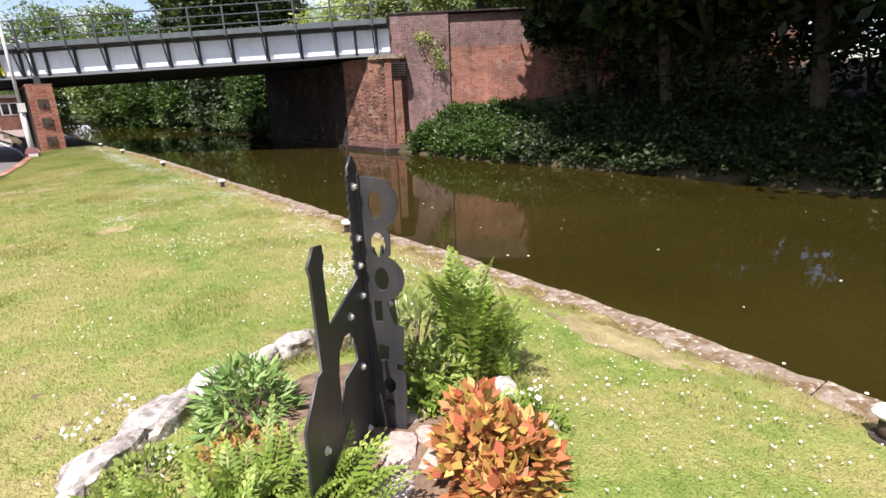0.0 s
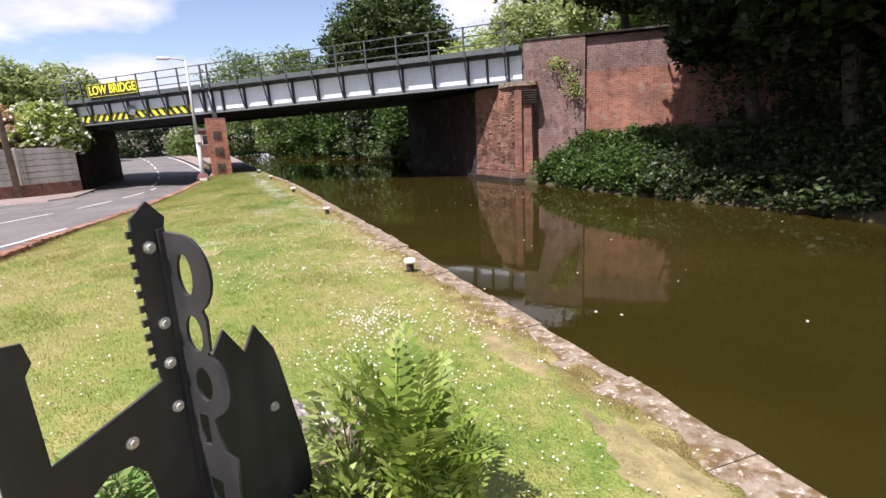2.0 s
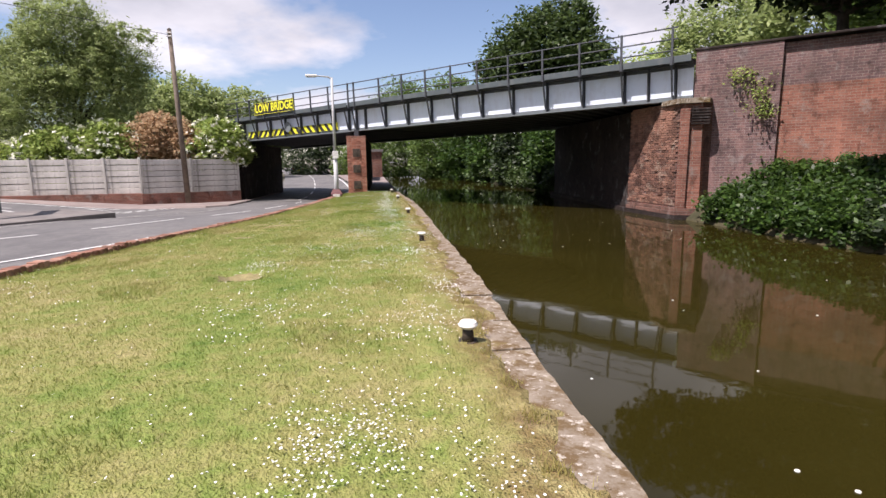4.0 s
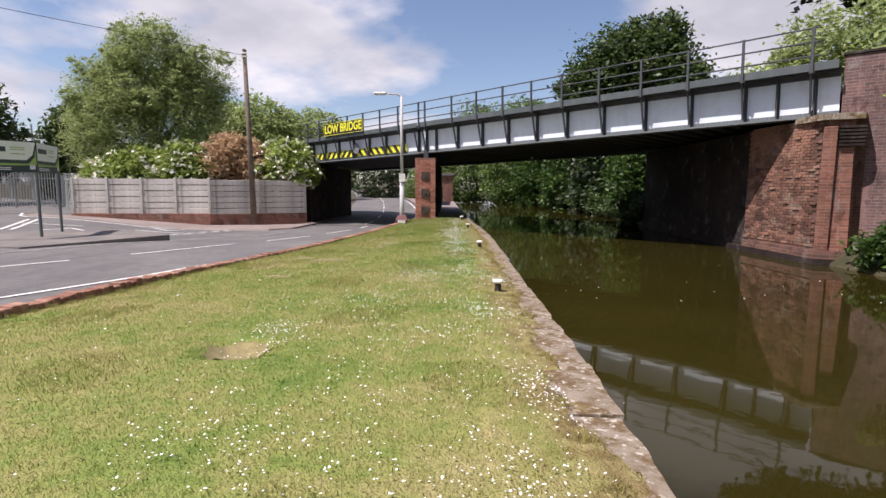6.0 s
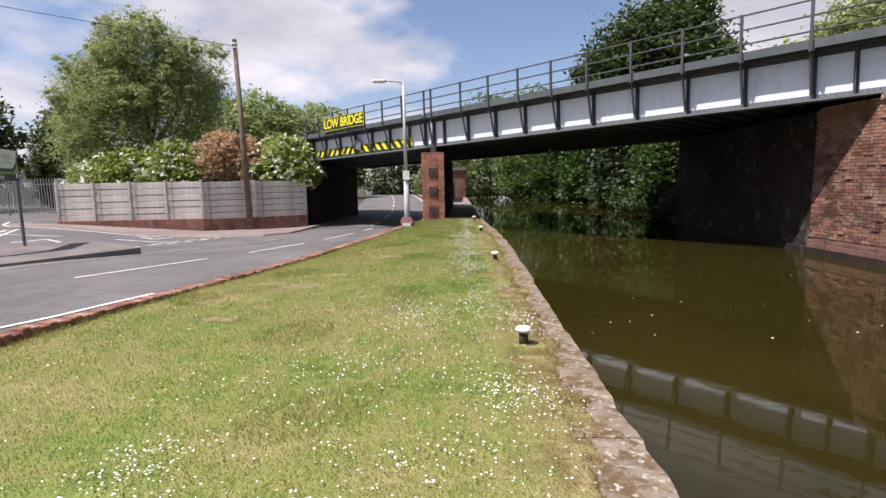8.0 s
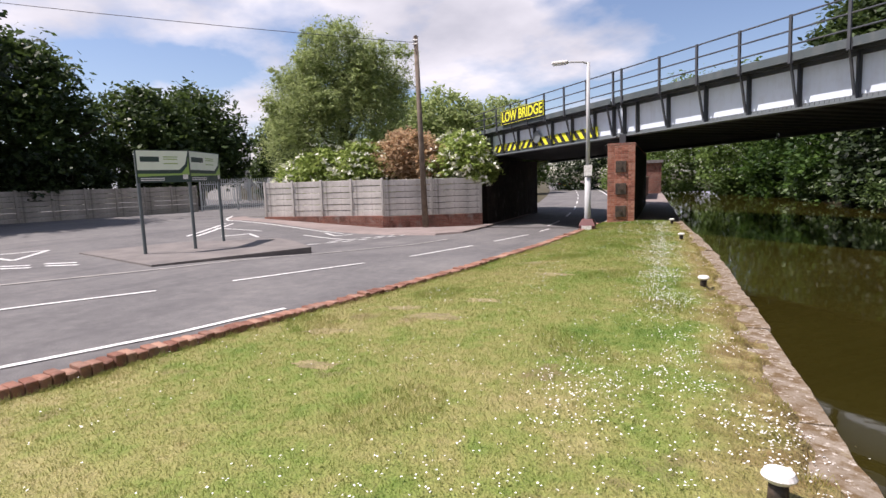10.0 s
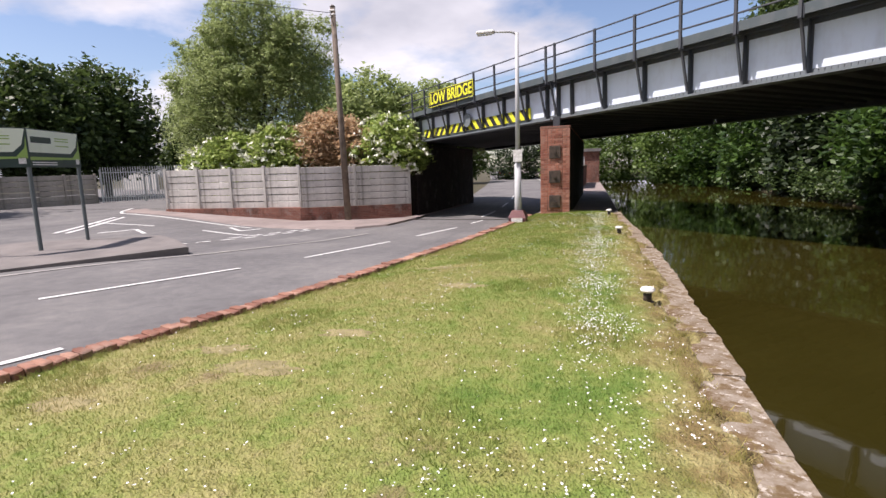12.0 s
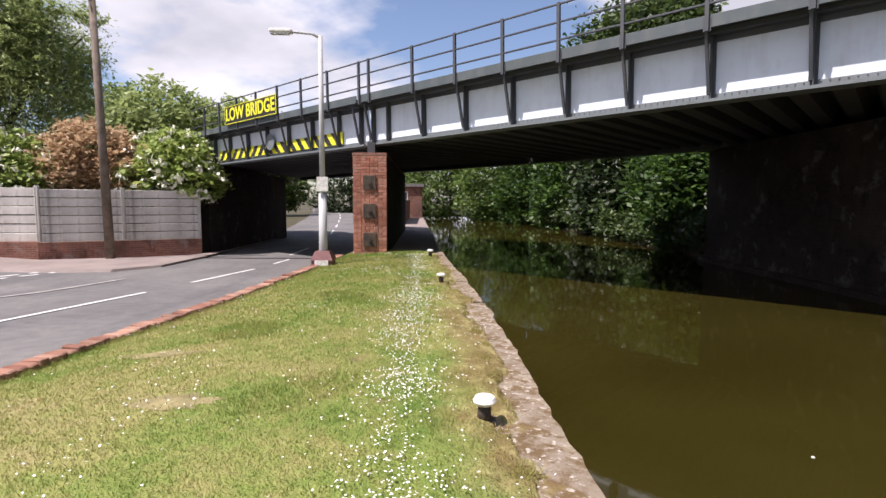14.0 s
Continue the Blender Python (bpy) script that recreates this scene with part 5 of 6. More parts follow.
# The last four crowns hang out of view, added to shade the bank.
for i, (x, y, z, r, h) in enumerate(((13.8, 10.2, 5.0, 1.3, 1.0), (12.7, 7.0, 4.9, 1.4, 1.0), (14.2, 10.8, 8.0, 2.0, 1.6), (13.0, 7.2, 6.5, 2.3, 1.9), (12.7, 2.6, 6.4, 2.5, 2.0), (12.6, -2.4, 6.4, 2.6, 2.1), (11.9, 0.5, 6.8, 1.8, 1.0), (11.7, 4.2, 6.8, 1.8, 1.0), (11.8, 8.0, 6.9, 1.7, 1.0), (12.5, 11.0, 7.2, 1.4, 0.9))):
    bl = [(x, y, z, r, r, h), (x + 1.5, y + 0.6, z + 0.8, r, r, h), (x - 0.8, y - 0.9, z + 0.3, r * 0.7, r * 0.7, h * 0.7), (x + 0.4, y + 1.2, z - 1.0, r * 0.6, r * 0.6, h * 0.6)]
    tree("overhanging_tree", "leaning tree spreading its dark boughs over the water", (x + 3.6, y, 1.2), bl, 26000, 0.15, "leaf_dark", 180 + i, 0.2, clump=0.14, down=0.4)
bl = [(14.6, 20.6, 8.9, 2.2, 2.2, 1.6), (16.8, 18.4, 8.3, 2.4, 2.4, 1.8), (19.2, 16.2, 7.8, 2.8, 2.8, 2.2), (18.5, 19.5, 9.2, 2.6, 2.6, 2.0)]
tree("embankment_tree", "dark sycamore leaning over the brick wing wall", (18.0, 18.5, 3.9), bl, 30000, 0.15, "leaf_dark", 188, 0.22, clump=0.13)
# Strips short of y 12 get near-black leaves for the boughs' shade.
for i, (y0, y1, n) in enumerate(((-12, -4, 14000), (-4, 2, 18000), (2, 7, 20000), (7, 12, 24000), (12, 17.2, 30000))):
    rng = np.random.default_rng(90 + i)
    y = y0 + (y1 - y0) * rng.random(60)
    d = 2.5 * rng.random(60)
    bl = [(xf(q) + 0.4 + e, q, ground_z(xf(q) + 0.4 + e, q) + 0.14, 0.65, 0.65, 0.30) for q, e in zip(y, d)]
    bl += [(xf(q) + 0.28, q, -0.06, 0.4, 0.55, 0.32) for q in np.linspace(y0, min(y1, 16.6), 14)]
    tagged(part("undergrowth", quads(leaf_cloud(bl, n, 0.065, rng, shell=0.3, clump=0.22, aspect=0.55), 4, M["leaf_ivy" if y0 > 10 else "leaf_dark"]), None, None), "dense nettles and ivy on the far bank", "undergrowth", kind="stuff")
rng = np.random.default_rng(96)
bl = [(xf(q) + 0.5 * rng.random() - 0.1, q, 0.1 + 0.6 * rng.random(), 0.7, 0.8, 0.55) for q in np.arange(31.2, 70, 0.8)]
tagged(part("undergrowth", quads(leaf_cloud(bl, 22000, 0.10, rng, shell=0.3, clump=0.22, aspect=0.55), 4, M["leaf_deep"]), None, None), "leafy growth trailing into the canal beyond the bridge", "undergrowth", kind="stuff")
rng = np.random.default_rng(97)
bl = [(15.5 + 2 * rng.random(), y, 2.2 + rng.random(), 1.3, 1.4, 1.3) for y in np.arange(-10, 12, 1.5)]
heap("shrub", "shrub under the trees with shade put into its dark leaves", bl, 26000, 0.10, "leaf_dark", 98, clump=0.16)
# plants growing out of the wall
bl = [(14.0, 17.05, 3.5, 0.4, 0.25, 0.45), (14.15, 16.95, 2.85, 0.3, 0.22, 0.35), (13.7, 17.3, 3.9, 0.3, 0.2, 0.25)]
tagged(part("wall_plant", quads(leaf_cloud(bl, 900, 0.045, rng, shell=0.1, clump=0.5), 4, M["leaf_light"]), None, None), "straggly green plants rooted in the brick wall", "plant")


# ---- flower bed with the steel sculpture ----
def plate(outline, holes, thick, material):
    """A flat steel plate in its local x-z plane, with cut-outs."""
    cu = bpy.data.curves.new("plate", "CURVE")
    cu.dimensions, cu.fill_mode, cu.extrude, cu.bevel_depth = "2D", "BOTH", thick / 2, 0.0008
    for pts in [outline] + holes:
        sp = cu.splines.new("POLY")
        sp.points.add(len(pts) - 1)
        for p, (x, z) in zip(sp.points, pts):
            p.co = (x, z, 0, 1)
        sp.use_cyclic_u = True
    ob = new("plate_tmp", cu)
    me = bpy.data.meshes.new_from_object(ob.evaluated_get(bpy.context.evaluated_depsgraph_get()))
    bpy.data.objects.remove(ob)
    me.transform(Matrix.Rotation(radians(90), 4, "X"))
    me.materials.clear(); me.materials.append(material)
    return me


def oval(cx, cz, rx, rz, k=14, a0=0.0, a1=360.0):
    full = a1 - a0 >= 359
    return [(cx + rx * math.cos(radians(a0 + (a1 - a0) * i / (k if full else k - 1))), cz + rz * math.sin(radians(a0 + (a1 - a0) * i / (k if full else k - 1)))) for i in range(k)]


SC = Matrix.Translation((1.365, 2.05, 0.075)) @ Matrix.Rotation(math.atan2(0.61, 0.79), 4, "Z")
t = thing("steel_sculpture", "black-painted steel plate sculpture with cut-out letters, bolted together", "sculpture", at=SC)
main = [(-0.60, 0.0), (0.50, 0.0), (0.475, 0.42), (0.44, 0.60), (0.385, 0.86), (0.365, 0.93), (0.29, 1.05), (0.235, 0.965), (0.16, 1.08), (0.10, 1.0), (0.012, 1.02), (0.008, 1.46), (0.02, 1.50), (-0.03, 1.555), (-0.085, 1.51), (-0.085, 1.44), (-0.078, 1.0), (-0.37, 0.905), (-0.378, 1.17), (-0.36, 1.20), (-0.37, 1.255), (-0.43, 1.265), (-0.485, 1.20), (-0.47, 1.16), (-0.465, 0.76), (-0.50, 0.755), (-0.62, 0.60), (-0.63, 0.34)]
arch = [(-0.335, 0.46), (-0.285, 0.60), (-0.145, 0.62), (-0.16, 0.74), (-0.20, 0.79), (-0.255, 0.80), (-0.31, 0.76), (-0.335, 0.66)]
wider = lambda pts: [(x if x > -0.1 else -0.1 + (x + 0.1) * 1.12, z) for x, z in pts]
part("main_plate", plate(wider(main), [wider(arch)], 0.010, M["steel"]), None, t, "black plate cut as towers and gables with an arched hole")
# letters: x outward from the seam
letters = [(0.0, 0.02), (0.155, 0.02), (0.16, 0.24), (0.17, 0.30), (0.165, 0.455), (0.125, 0.47), (0.13, 0.505), (0.165, 0.49), (0.165, 0.60), (0.175, 0.70), (0.125, 0.715), (0.10, 0.83), *oval(0.075, 0.95, 0.115, 0.115, 8, -70, 70), (0.13, 1.07), (0.135, 1.17), *oval(0.07, 1.31, 0.11, 0.125, 9, -62, 80), (0.0, 1.44)]
holes = [oval(0.075, 1.31, 0.032, 0.068, 12), oval(0.075, 1.12, 0.035, 0.062, 12), oval(0.082, 0.95, 0.036, 0.06, 12), [(0.035, 0.73), (0.075, 0.73), (0.075, 0.84), (0.035, 0.84)],
         [(0.04, 0.52), (0.09, 0.52), (0.095, 0.60), (0.04, 0.61)], oval(0.085, 0.38, 0.032, 0.045, 12), oval(0.08, 0.28, 0.024, 0.022, 10)]
ob = part("letter_plate", plate(letters, holes, 0.010, M["steel"]), None, t, "narrow black plate with cut-out letters")
ob.matrix_local = Matrix.Translation((0.0, -0.012, 0.02)) @ Matrix.Rotation(radians(-86), 4, "Z")
part("seam_angle", bar(bm_new(), (-0.008, -0.014, 0.02), (-0.008, -0.014, 1.47), 0.022, 0.016), M["steel"], t)
for x, z in ((-0.20, 0.86), (-0.045, 1.42), (-0.04, 1.18), (-0.045, 0.90), (-0.11, 0.56), (-0.045, 1.05), (0.33, 0.70), (-0.55, 0.42), (-0.09, 0.2)):
    bm = bm_new()
    rod(bm, (x, -0.024, z), (x, -0.006, z), 0.012, seg=6)
    rod(bm, (x, -0.012, z), (x, -0.005, z), 0.019, seg=12)
    part("bolt", bm, M["bolt"], t, "bright zinc bolt")
for x0, zs in ((-0.088, np.arange(1.05, 1.5, 0.045)),):
    for z in zs:
        part("tooth", box(bm_new(), x0 - 0.012, -0.005, z, x0 + 0.004, 0.005, z + 0.022), M["steel"], t)
part("base", box(bm_new(), -0.35, -0.12, -0.14, 0.25, 0.12, 0.004, 0.01), M["flag"], t, "concrete footing")

# raised soil of the bed
rows = []
for r in np.linspace(0, 1, 9):
    rows.append([(1.24 + 1.12 * r * math.cos(a), 2.15 + 0.98 * r * math.sin(a), 0.235 - 0.16 * r ** 3 + 0.03 * noise.noise((3 * r * math.cos(a), 3 * r * math.sin(a), 2.0))) for a in np.linspace(0, 2 * math.pi, 41)])
strip("bed_soil", rows, M["soil"], "dry brown soil of the small flower bed", "flower bed")


def rock(x, y, z, sx, sy, sz, turn, seed, mat="lime", label="pale weathered rockery stone", name="rockery_stone"):
    bm = bm_new()
    bmesh.ops.create_icosphere(bm, subdivisions=3, radius=1.0)
    for v in bm.verts:
        d = v.co.normalized()
        k = 1 + 0.34 * noise.noise(d * 1.6 + Vector((seed, 0, 0))) + 0.22 * noise.noise(d * 4 + Vector((0, seed, 0))) + 0.12 * noise.noise(d * 11 + Vector((0, 0, seed)))
        q = d * k
        q = Vector([math.copysign(abs(c) ** 0.75, c) for c in q])
        v.co = Vector((q.x * sx, q.y * sy, q.z * sz))
    solid(name, bm, M[mat], label, "stone", group="rockery stones", smooth=False, at=Matrix.Translation((x - 0.15, y, z - 0.02)) @ Matrix.Rotation(radians(turn), 4, "Z"))


for i, a in enumerate(((0.40, 2.74, 0.19, 0.22, 0.11, 0.12, 25), (0.70, 2.93, 0.20, 0.25, 0.13, 0.13, 30), (1.0, 3.05, 0.20, 0.19, 0.13, 0.13, 15), (0.22, 2.55, 0.19, 0.11, 0.07, 0.07, 60), (1.62, 3.22, 0.22, 0.15, 0.10, 0.11, -5), (1.88, 3.12, 0.21, 0.13, 0.10, 0.11, -20), (2.14, 2.96, 0.20, 0.13, 0.09, 0.09, -40), (1.38, 3.20, 0.21, 0.11, 0.08, 0.09, 10), (2.32, 1.9, 0.18, 0.1, 0.08, 0.07, 60), (2.2, 1.5, 0.18, 0.09, 0.07, 0.06, 80))):
    rock(*a, 1.7 * i)
for i, a in enumerate(((1.50, 1.83, 0.235, 0.13, 0.10, 0.035, 40), (1.60, 1.62, 0.235, 0.10, 0.09, 0.035, 20), (1.36, 1.66, 0.225, 0.12, 0.09, 0.035, 35), (1.68, 1.82, 0.23, 0.07, 0.06, 0.03, 70), (1.72, 2.0, 0.23, 0.08, 0.06, 0.035, 10), (1.22, 1.5, 0.215, 0.13, 0.10, 0.03, 15))):
    rock(*a, 9 + 1.3 * i, "flag", "flat broken paving stone in the bed", "paving_stone")


def frond(vs, base, heading, length, rise, droop, width, rng, pairs=17):
    """One fern frond: a bowed stalk with paired leaflets."""
    base, h = np.array(base), np.array((math.cos(heading), math.sin(heading), 0.0))
    side = np.array((-h[1], h[0], 0.0))
    pts = []
    for i in range(pairs + 1):
        f = i / pairs
        pts.append(base + h * length * (0.15 * f + 0.55 * f * f) + np.array((0, 0, rise * (f - droop * f ** 3))))
    for i in range(1, pairs + 1):
        f = i / pairs
        w = width * math.sin(math.pi * min(1, 0.12 + 0.88 * f)) ** 0.8 * (0.9 + 0.2 * rng.random())
        p, d = pts[i], pts[i] - pts[i - 1]
        d = d / np.linalg.norm(d)
        for sgn in (-1, 1):
            e = p + (side * sgn + d * 0.45 + np.array((0, 0, -0.15))) * w
            q = d * (rise + 0.5 * length) / pairs * 0.40
            vs += [p - q * 0.5, (p + e) / 2 - q * 0.8, e, (p + e) / 2 + q * 0.8]
        n = side * 0.004
        vs += [pts[i - 1] - n, pts[i - 1] + n, pts[i] + n, pts[i] - n]


def fern(x, y, z, h, spread, k, seed, mat="fern", label="fresh green fern with upright feathery fronds"):
    rng = np.random.default_rng(seed)
    t = thing("fern", label, "fern", "ferns in the bed")
    for i in range(k):
        vs = []
        a = rng.random() * 2 * math.pi
        up = h * (0.6 + 0.45 * rng.random())
        frond(vs, (x - 0.15 + rng.normal() * 0.05, y + rng.normal() * 0.05, z), a, spread * (0.35 + 0.75 * rng.random()), up, 0.12 + 0.25 * rng.random(), 0.10 * h / 0.75 * (0.7 + 0.5 * rng.random()), rng)
        part("frond", quads(np.array(vs), 4, M[mat]), None, t)


fern(2.30, 2.20, 0.18, 0.92, 0.55, 30, 1)
fern(2.42, 2.06, 0.18, 0.66, 0.45, 13, 2)
fern(0.72, 1.95, 0.15, 0.40, 0.42, 22, 3, label="low green fern at the front of the bed")
fern(1.02, 1.66, 0.15, 0.46, 0.44, 26, 4, label="low green fern at the front of the bed")
fern(0.62, 1.72, 0.13, 0.46, 0.46, 30, 6, label="low green fern at the front of the bed")
fern(0.86, 1.95, 0.15, 0.42, 0.40, 24, 16, label="low green fern at the front of the bed")
fern(0.42, 2.2, 0.14, 0.30, 0.36, 16, 5, label="low green fern at the front of the bed")


def leafy(name, label, x, y, z, r, h, n, size, mat, seed, aspect=0.5, group="plants in the bed"):
    """A low bushy plant: pointed leaves set outward on a dome, on thin stems."""
    rng = np.random.default_rng(seed)
    x, z = x - 0.15, z - 0.02
    t = thing(name, label, "plant", group)
    for i in range(8):
        a = rng.random() * 6.28
        bm = bm_new()
        rod(bm, (x, y, z), (x + 0.7 * r * math.cos(a), y + 0.7 * r * math.sin(a), z + h * 0.8), 0.006, 0.003, 5)
        part("stem", bm, M["wood"], t)
    d = rng.normal(size=(n, 3)); d[:, 2] = np.abs(d[:, 2]); d /= np.linalg.norm(d, axis=1)[:, None]
    rad = (0.55 + 0.5 * rng.random(n) ** 0.6)[:, None]
    p = np.array((x, y, z)) + d * rad * (r, r, h)
    a = d + rng.normal(size=(n, 3)) * 0.5 + (0, 0, -0.25); a /= np.linalg.norm(a, axis=1)[:, None]
    b = np.cross(a, rng.normal(size=(n, 3)) + (0, 0, 1.5)); b /= np.linalg.norm(b, axis=1)[:, None]
    s = size * (0.6 + 0.7 * rng.random(n))[:, None]
    nrm = np.cross(a, b)
    V = np.stack([p, p + a * s * 0.55 + b * s * aspect * 0.5 + nrm * s * 0.08, p + a * s * 1.1, p + a * s * 0.55 - b * s * aspect * 0.5 + nrm * s * 0.08], axis=1).reshape(-1, 3)
    part("leaves", quads(V, 4, M[mat]), None, t)
    return t


for x, y, r, h, n, seed in ((1.68, 1.45, 0.18, 0.36, 620, 7), (1.86, 1.36, 0.18, 0.29, 620, 17), (1.80, 1.58, 0.16, 0.38, 460, 18), (1.64, 1.26, 0.14, 0.24, 360, 19)):
    leafy("spirea", "low spirea bush with orange, red and lime leaves", x, y, 0.17, r, h, int(0.85 * n), 0.076, "spirea", seed, 0.6)
leafy("lupin", "dark green lupin with fingered leaves", 1.06, 2.62, 0.2, 0.24, 0.34, 700, 0.085, "lupin", 8, 0.26)
leafy("shrub", "small light green shrub beside the fern", 2.02, 2.2, 0.2, 0.20, 0.26, 700, 0.055, "leaf_light", 9, 0.45)
leafy("shrub", "arching reddish-green young shrub beside the fern", 2.10, 2.46, 0.25, 0.20, 0.50, 260, 0.09, "leaf_willow", 10, 0.35)
leafy("sedum", "yellow and pink-tinged low rockery plant", 0.92, 2.30, 0.2, 0.24, 0.10, 700, 0.035, "bed_yellow", 11, 0.5)
leafy("sedum", "pale green low rockery plant", 0.52, 2.48, 0.19, 0.22, 0.10, 700, 0.035, "leaf_light", 12, 0.6)
leafy("sedum", "low green plant with small white flowers", 2.14, 1.62, 0.15, 0.24, 0.14, 600, 0.045, "fern", 13, 0.6)
leafy("sedum", "low light green plant below the sculpture", 1.86, 2.06, 0.2, 0.17, 0.16, 500, 0.05, "fern", 14, 0.6)
rng = np.random.default_rng(15)
for x, y, r, k in ((0.18, 2.98, 0.08, 16), (0.36, 3.06, 0.08, 14), (2.1, 1.6, 0.16, 16), (0.45, 2.5, 0.14, 12), (1.95, 2.9, 0.12, 14)):
    t = thing("flower_cluster", "loose cluster of small white flowers in the bed", "flowers", "flower clusters")
    for i in range(k):
        vs = []
        c = np.array((x + rng.normal() * r * 0.6, y + rng.normal() * r * 0.6, 0.27 + rng.random() * 0.06))
        for j in range(3):
            a, b = rng.normal(size=3) * 0.007, rng.normal(size=3) * 0.007
            vs += [c - a, c + b, c + a, c - b]
        part("flower", quads(np.array(vs), 4, M["petal"]), None, t)

# bare spots left by molehills
for i, (x, y) in enumerate(((0.17, 3.85), (0.37, 3.72), (0.28, 3.3), (0.14, 3.24))):
    rock(x, y, lawn_z(x, y) - 0.005, 0.06, 0.05, 0.025, 20 * i, 40 + i, "soil", "small crumbly heap of dark soil on the turf", "soil_heap")

# bare, trodden spots in the turf
SPOTS = ((1.15, 8.95, 0.27, 0.27), (0.66, 14.4, 0.34, 0.15), (0.05, 14.75, 0.26, 0.12), (0.95, 15.3, 0.25, 0.12), (0.25, 12.6, 0.22, 0.10), (-0.35, 13.6, 0.24, 0.12), (3.42, 1.9, 0.2, 0.6), (3.45, 3.6, 0.14, 0.5), (1.5, 17.4, 0.3, 0.14), (0.8, 18.6, 0.3, 0.12))
for i, (x, y, rx, ry) in enumerate(SPOTS):
    rows = []
    for r in np.linspace(0.0, 1.0, 6):
        row = []
        for a in np.linspace(0, 2 * math.pi, 33):
            rag = 0.15 if i == 0 else 0.45
            k = r * (1 + rag * noise.noise((2.2 * math.cos(a), 2.2 * math.sin(a), 3.0 * i)) + rag * noise.noise((5.5 * math.cos(a), 5.5 * math.sin(a), 3.0 * i + 1)))
            px, py = x + rx * k * math.cos(a), y + ry * k * math.sin(a)
            row.append((px, py, lawn_z(px, py) + 0.009 * (1 - r) + 0.004 * noise.noise((px * 20, py * 20, 0)) + (0.016 if i == 0 else 0.002)))
        rows.append(row)
    strip("bare_spot", rows, M["spot"], "dry bare soil showing through the turf", "soil")

# fallen stones at the end of the lawn
for i, (x, y) in enumerate(((3.0, 27.9), (3.35, 27.6), (2.7, 28.2))):
    rock(x, y, 0.03, 0.13, 0.10, 0.06, 30 * i, 60 + i, "stone", "loose stone at the end of the coping", "loose_stone")

# floating specks on the water
rng = np.random.default_rng(77)
for i in range(46):
    y = -1 + 19 * rng.random()
    x = xe(y) + 0.6 + (xf(y) - xe(y) - 1.2) * rng.random()
    bm = bm_new()
    rod(bm, (x, y, WATER_Z + 0.001), (x, y, WATER_Z + 0.006), 0.007 + 0.010 * rng.random(), seg=6)
    solid("floating_leaf", bm, M["petal"], "pale petal or leaf floating on the canal", "leaf", group="floating leaves")


# ---- coping, kerb, bricks ----
rng = np.random.default_rng(5)
t = thing("coping", "worn stone coping along the canal edge", "coping", kind="structure")
y = -6.0
k = 0
while y < 28.6:
    L = 0.75 + 0.5 * rng.random()
    x1 = xe(y) + 0.012 * rng.normal()
    w = 0.36 + 0.08 * rng.random()
    bm = bm_new()
    box(bm, -w, 0.006, -0.16, 0.0, L - 0.006, 0.0)
    bmesh.ops.subdivide_edges(bm, edges=[e for e in bm.edges if abs((e.verts[0].co - e.verts[1].co).y) > 0.3], cuts=7)
    for v in bm.verts:
        v.co += Vector((0.03 * noise.noise((v.co.y * 5, k * 3.1, v.co.z)) + 0.02 * noise.noise((v.co.y * 14, k * 2.1, 3)), 0, 0.014 * noise.noise((v.co.y * 3, v.co.x * 5, k * 1.7))))
    ob = part("stone", bm, M["stone"], t)
    ob.matrix_local = Matrix.Translation((x1, y, 0.004 + 0.008 * rng.normal())) @ Matrix.Rotation(-math.atan2(xe(y + L) - xe(y), L), 4, "Z")
    y += L
    k += 1

t = thing("kerb", "kerb of red bricks on edge, some chipped or missing", "kerb", kind="structure")
bm = bm_new(); box(bm, -0.20, -0.047, -0.18, 0.0, 0.047, 0.0, 0.008); ka = mesh_of(bm, M["kerb_brick"])
bm = bm_new(); box(bm, -0.20, -0.046, -0.18, 0.0, 0.046, -0.004, 0.014)
for v in bm.verts:
    v.co += Vector((0.01 * noise.noise(v.co * 20), 0.006 * noise.noise(v.co * 25 + Vector((3, 0, 0))), 0.012 * noise.noise(v.co * 18 + Vector((0, 5, 0)))))
kb = mesh_of(bm, M["kerb_brick"])
y, n = 2.0, 0
while y < 27.6 and n < 298:
    dx = xk(y + 0.1) - xk(y)
    ang = -math.atan2(dx, 0.1)
    n += 1
    if rng.random() > 0.025:
        ob = part("brick", ka if rng.random() < 0.6 else kb, None, t)
        ob.matrix_local = Matrix.Translation((xk(y), y, 0.055 + 0.045 * float(smooth01(15.5, 12.0, y)) + 0.007 * rng.normal())) @ Matrix.Rotation(ang + 0.035 * rng.normal(), 4, "Z") @ Matrix.Rotation(0.03 * rng.normal(), 4, "Y")
    y += 0.1015 * math.cos(ang)
rows = [[(xk(y) - d, y, z) for d, z in ((0.015, -0.9), (0.015, -0.03), (0.185, -0.03), (0.185, -0.9))] for y in np.arange(-8, 28.3, 0.4)]
strip("kerb_footing", rows, M["brick_red"], "brick and mortar footing below the kerb", "kerb", smooth=False)
rows = [[(xk(y) - 0.17 - d, y, road_z(y) + 0.006) for d in (0.0, 0.16 + 0.05 * noise.noise((0, y * 2, 0)) + 0.02 * max(0, 16 - y))] for y in np.arange(2, 27, 0.25)]
strip("gutter_grit", rows, simple("red_grit", (0.36, 0.20, 0.14), (0.50, 0.31, 0.22), 3, 0.95, bump=0.6), "reddish brick grit in the gutter", "gutter")

